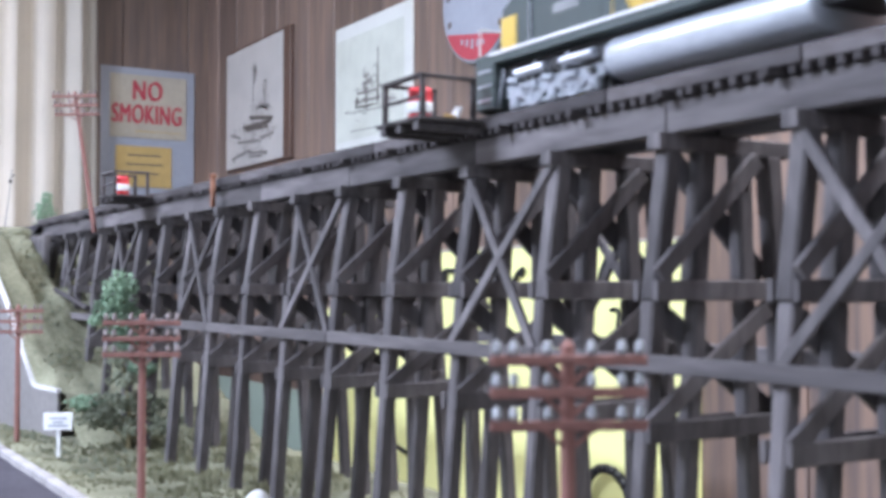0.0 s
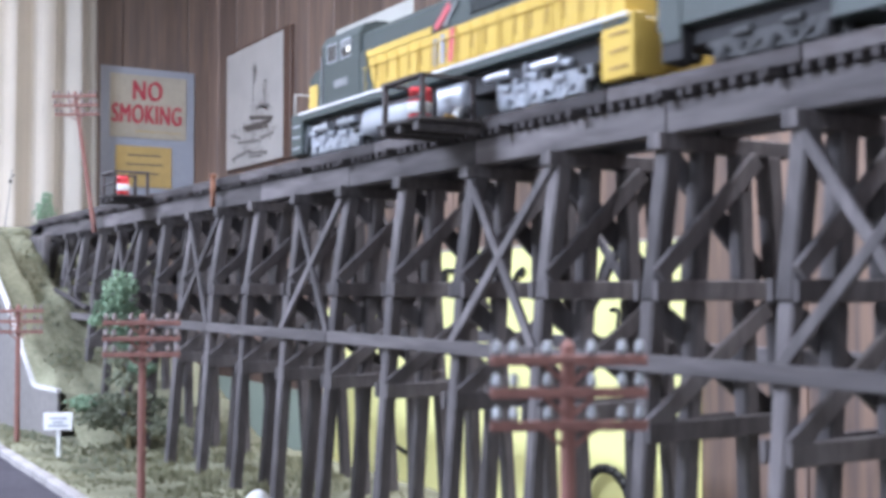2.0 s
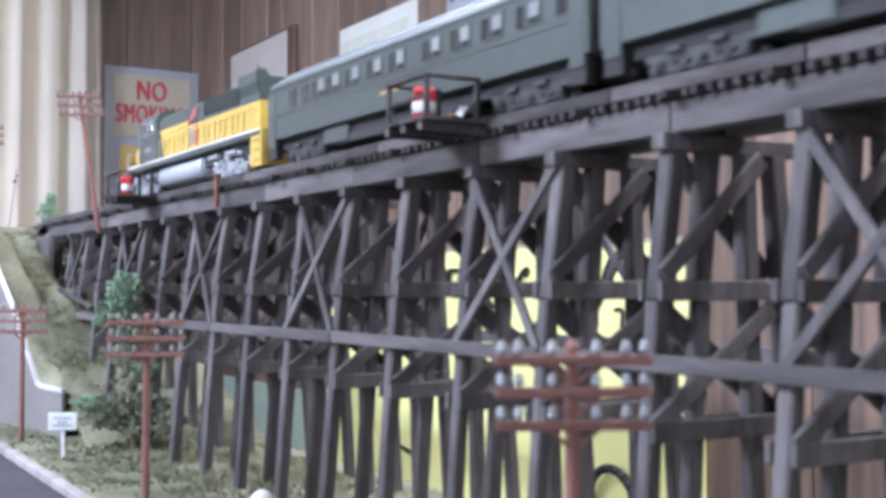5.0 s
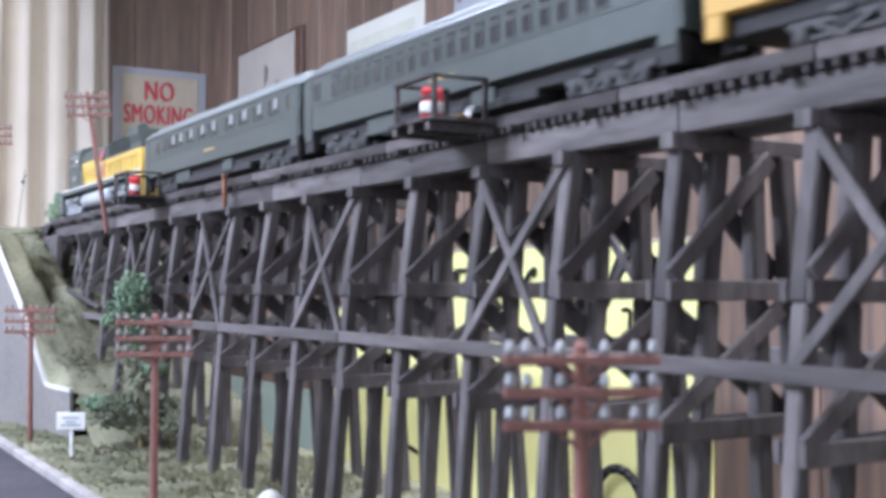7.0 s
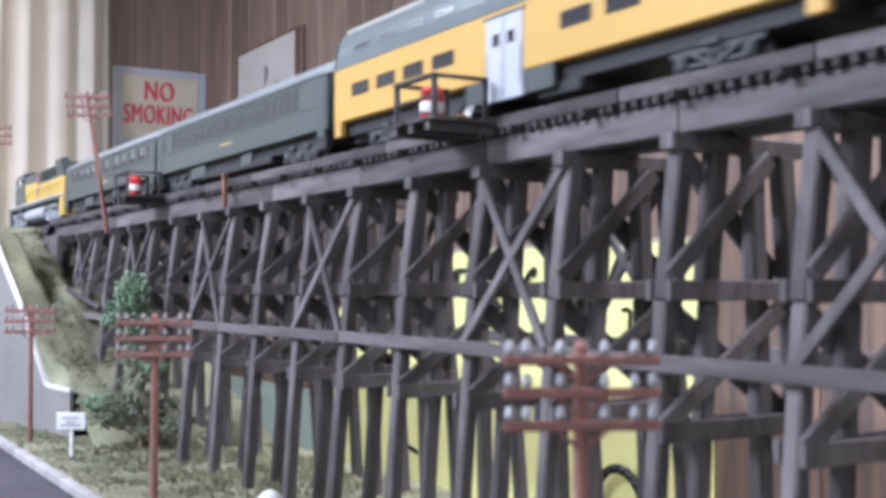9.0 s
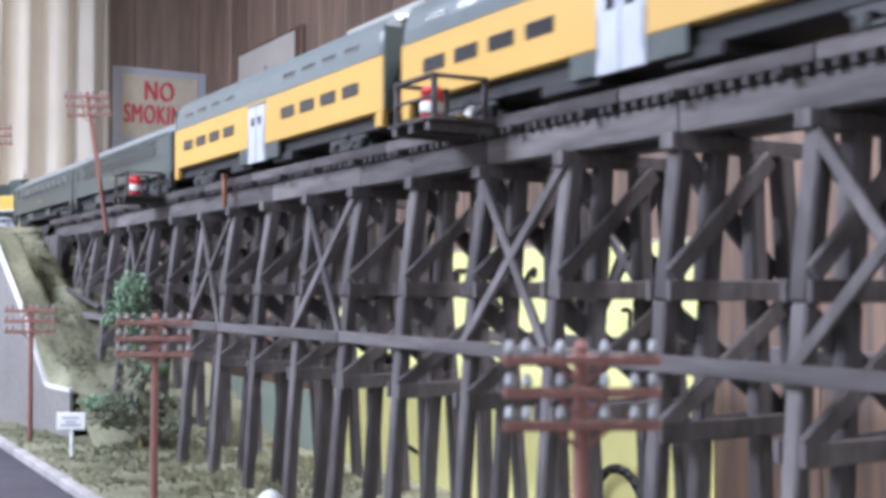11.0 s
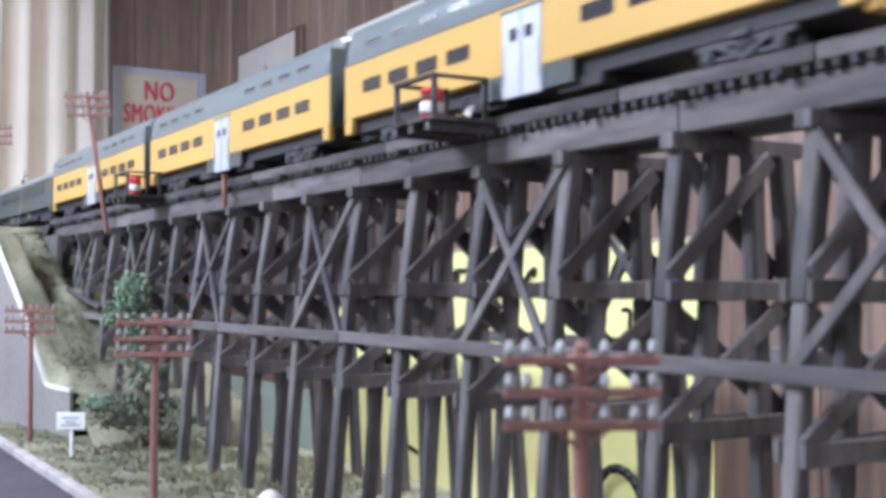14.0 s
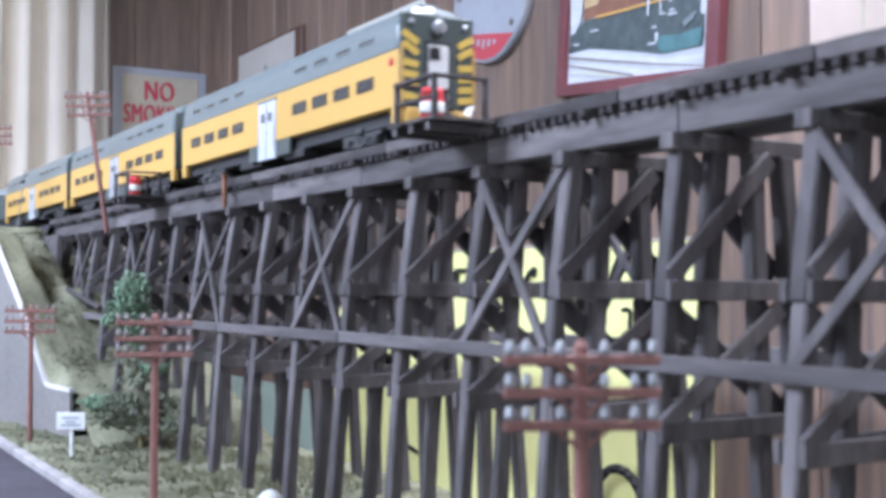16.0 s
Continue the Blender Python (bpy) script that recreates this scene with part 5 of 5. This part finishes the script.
# a pale notice beyond the painting
nt = thing("wall_notice", "large pale paper notice pinned to the panelled wall", "notice")
wall_flat(nt, "sheet", "notice", 0.70, 1.077, 0.3, 0.72, 0.004, 0.004, 0.0005)
wall_flat(nt, "edge_strip", "card", 0.985, 0.992, 0.3, 0.72, 0.005, 0.001)

# yellow board low on the wall, with hooks and a hanging hose
yb = thing("yellow_board", "large bright yellow board with black hooks on the wall", "board")
wall_flat(yb, "panel", "yellow_board", 1.268, 2.07, -0.75, 0.072, 0.008, 0.008, 0.001)
wall_flat(yb, "low_panel", "yellow_board", 2.072, 2.56, -0.75, -0.05, 0.008, 0.008, 0.001)
wall_flat(yb, "top_trim", "card", 1.268, 2.07, 0.072, 0.078, 0.009, 0.009)
# black hooks and clips hanging on the board, each a bent bar
HOOKS = (
    (((1.978, 0.009), (1.977, 0.035), (1.935, 0.034)), 0.008),
    (((2.011, 0.032), (1.991, 0.032), (1.991, 0.009)), 0.008),
    (((1.736, 0.008), (1.725, 0.025), (1.706, 0.035), (1.713, 0.02)), 0.008),
    (((1.492, 0.005), (1.475, 0.037), (1.46, 0.055)), 0.012),
    (((1.468, 0.005), (1.478, 0.022)), 0.008),
    (((1.461, -0.036), (1.447, -0.033), (1.44, -0.042), (1.443, -0.064)), 0.005),
    (((1.526, -0.059), (1.511, -0.054), (1.516, -0.047)), 0.008),
    (((2.178, -0.339), (2.138, -0.347)), 0.008),
    (((2.342, -0.315), (2.309, -0.304)), 0.008),
)
for line, w in HOOKS:
    bm = bmesh.new()
    x = WALL_X - 0.02
    for (ya, za), (yb_, zb) in zip(line, line[1:]):
        beam(bm, (x, ya, EYE + za), (x, yb_, EYE + zb), 0.006, w, 0.001, (1, 0, 0))
    rod(bm, (x, line[0][0], EYE + line[0][1]), (x + 0.01, line[0][0], EYE + line[0][1]), 0.003, 0.003, 8)
    part("hook", bm, M["black"], yb)
mint = thing("mint_board", "pale mint painted board low on the panelled wall", "board")
wall_flat(mint, "panel", "mint", 2.575, 3.3, -0.75, -0.26, 0.008, 0.008, 0.001)
hose = thing("hanging_hose", "black curved hose with a grey nozzle hanging on the board", "hose")
bm = bmesh.new()
pts = [(1.5 - 0.06 + 0.06 * math.cos(a), -0.35 + 0.06 * math.sin(a)) for a in [math.pi * (1 - i / 10) for i in range(11)]] + [(1.5, -0.42), (1.497, -0.6)]
pts = [(y + 0.02, z) for y, z in pts]
for (ya, za), (yb_, zb) in zip(pts, pts[1:]):
    rod(bm, (WALL_X - 0.03, ya, EYE + za), (WALL_X - 0.03, yb_, EYE + zb), 0.0075, 0.0075, 10)
part("tube", bm, M["black"], hose, smooth=True)
bm = bmesh.new()
rod(bm, (WALL_X - 0.03, 1.52, EYE - 0.345), (WALL_X - 0.03, 1.555, EYE - 0.325), 0.013, 0.017, 14)
part("nozzle", bm, M["grey_metal"], hose, "grey metal nozzle")

# the no-smoking board on the end wall
FY = END_Y - 0.006
sb = thing("no_smoking_board", "grey board with a red no smoking card and a gold card", "sign", m=pose(0, 0, 0))
slab("backing", sb, "board", 0.885, 1.169, FY - 0.006, FY, EYE + 0.22, EYE + 0.657, 0.001)
slab("card", sb, "card", 0.911, 1.143, FY - 0.009, FY - 0.0065, EYE + 0.447, EYE + 0.636, 0.0005, "cream no smoking card")
slab("gold_notice", sb, "gold_card", 0.929, 1.098, FY - 0.009, FY - 0.0065, EYE + 0.30, EYE + 0.4225, 0.0005, "gold card with three lines")
for z, w in ((0.395, 0.1), (0.368, 0.11), (0.341, 0.09)):
    slab("text_bar", sb, "dark_ink", 1.015 - w / 2, 1.015 + w / 2, FY - 0.0098, FY - 0.0092, EYE + z - 0.0022, EYE + z + 0.0022)
slab("text_bar", sb, "gold_card", 0.985, 1.125, FY - 0.0098, FY - 0.0092, EYE + 0.466, EYE + 0.4685)


def lettering(name, body, parent, mat, x, z, width, height, y):
    """Built-in font, stretched to width and cap height."""
    cu = bpy.data.curves.new(name, "FONT")
    cu.body, cu.align_x, cu.offset, cu.extrude, cu.bevel_depth = body, "CENTER", 0.0, 0.002, 0.0
    cu.space_character = 1.1
    cu.materials.append(M[mat])
    ob = new(name, cu)
    bpy.context.view_layer.update()
    bb = [Vector(c) for c in ob.bound_box]
    w, h = max(c.x for c in bb) - min(c.x for c in bb), max(c.y for c in bb) - min(c.y for c in bb)
    ob.parent = parent
    ob.matrix_local = Matrix.Translation((x, y, EYE + z)) @ pose(0, 0, 0, 90, 0, 0) @ Matrix.Diagonal((width / w, height / h, 0.3, 1))
    return ob


# heavy letters: each word is struck three times side by side
for k in (-1, 0, 1):
    lettering("lettering_no", "NO", sb, "red_ink", 1.0225 + 0.0022 * k, 0.562 + 0.0012 * k, 0.086, 0.057, FY - 0.0096 - 0.0003 * k)
    lettering("lettering_smoking", "SMOKING", sb, "red_ink", 1.0225 + 0.0018 * k, 0.492 + 0.001 * k, 0.208, 0.055, FY - 0.0096 - 0.0003 * k)
# a window behind the drapes
wn = thing("window_1", "white framed window behind the cream drapes", "window", kind="structure")
for a, b, c, d in ((-0.4, 0.8, 1.2, 1.24), (-0.4, 0.8, 2.26, 2.3), (-0.4, -0.36, 1.24, 2.26), (0.76, 0.8, 1.24, 2.26), (0.18, 0.22, 1.24, 2.26)):
    slab("window_frame", wn, "white", a, b, FY - 0.014, FY, c, d, 0.003)
for a, b in ((-0.36, 0.18), (0.22, 0.76)):
    slab("pane", wn, "insulator", a, b, FY - 0.006, FY - 0.002, 1.24, 2.26)


# drapes beside the board, hung in folds
def drape(x0, x1, y, z0, z1):
    ob = thing("curtain", "long cream drapes hanging in deep folds on the end wall", "curtain")
    bm = bmesh.new()
    nx, nz = 150, 14
    rows = []
    for j in range(nz + 1):
        k = j / nz
        row = []
        for i in range(nx + 1):
            x = x0 + (x1 - x0) * i / nx
            ph = x * 2 * math.pi / 0.082 + 1.3 * noise.noise((x * 9, 0.2, 0))
            d = 0.017 * math.sin(ph) + 0.007 * math.sin(ph * 2.3 + k) + 0.006 * noise.noise((x * 20, k * 2, 3))
            row.append(bm.verts.new((x + 0.006 * math.sin(k * 3 + x * 8), y + d, z0 + (z1 - z0) * k)))
        rows.append(row)
    for a, b in zip(rows, rows[1:]):
        for i in range(nx):
            bm.faces.new((a[i], a[i + 1], b[i + 1], b[i]))
    c = part("cloth", bm, M["curtain"], ob, smooth=True)
    s = c.modifiers.new("thickness", "SOLIDIFY")
    s.thickness = 0.003
    bm = bmesh.new()
    rod(bm, (x0 - 0.05, y, z1 + 0.01), (x1 + 0.03, y, z1 + 0.01), 0.01, n=12)
    part("curtain_rod", bm, M["grey_metal"], ob)
    return ob


drape(-0.9, 0.853, 3.33, EYE - 0.7, CEIL - 0.06)


# ---- what moves: the train ----
# place of the train's nose along the track, time by time
NOSE = ((-1, 0.52), (0, 0.670), (0.5, 0.747), (1, 0.824), (1.5, 0.904), (2, 0.987), (2.5, 1.073), (3, 1.164), (3.5, 1.257), (4, 1.352), (5, 1.556),
        (6, 1.778), (7, 2.003), (8, 2.234), (9, 2.464), (10, 2.691), (11, 2.917), (12, 3.144), (13, 3.370), (14, 3.595), (15, 3.819), (16, 4.041), (17, 4.263))


def nose(t):
    for i in range(1, len(NOSE) - 2):
        (a, sa), (b, sb) = NOSE[i], NOSE[i + 1]
        if t <= b + 1e-6:
            h, k = b - a, (t - a) / (b - a)
            va = (sb - NOSE[i - 1][1]) / (b - NOSE[i - 1][0])
            vb = (NOSE[i + 2][1] - sa) / (NOSE[i + 2][0] - a)
            return (sa * (2 * k ** 3 - 3 * k ** 2 + 1) + sb * (3 * k ** 2 - 2 * k ** 3)
                    + h * (va * (k ** 3 - 2 * k ** 2 + k) + vb * (k ** 3 - k ** 2)))
    return NOSE[-2][1]


TRAIN = [(*diesel(), 0.020), (*green_coach(False), 0.010), (*green_coach(True), 0.017),
         (*gallery_coach(), 0.031), (*gallery_coach(), 0.031), (*gallery_coach(True), 0.0)]


def motions():
    back = 0.0
    for ob, ln, gap in TRAIN:
        rows = []
        for i in range(65):
            t = i * 0.25
            s = nose(t) + 0.006 - back - ln / 2
            a, b = along(s + ln * 0.33)[0], along(s - ln * 0.33)[0]
            c = (a + b) / 2
            rows.append((t, pose(c.x, c.y, EYE + RAIL_Z, 0, 0, math.degrees(math.atan2(-(a.x - b.x), a.y - b.y)))))
        walk(ob, rows)
        back += ln + gap


motions()
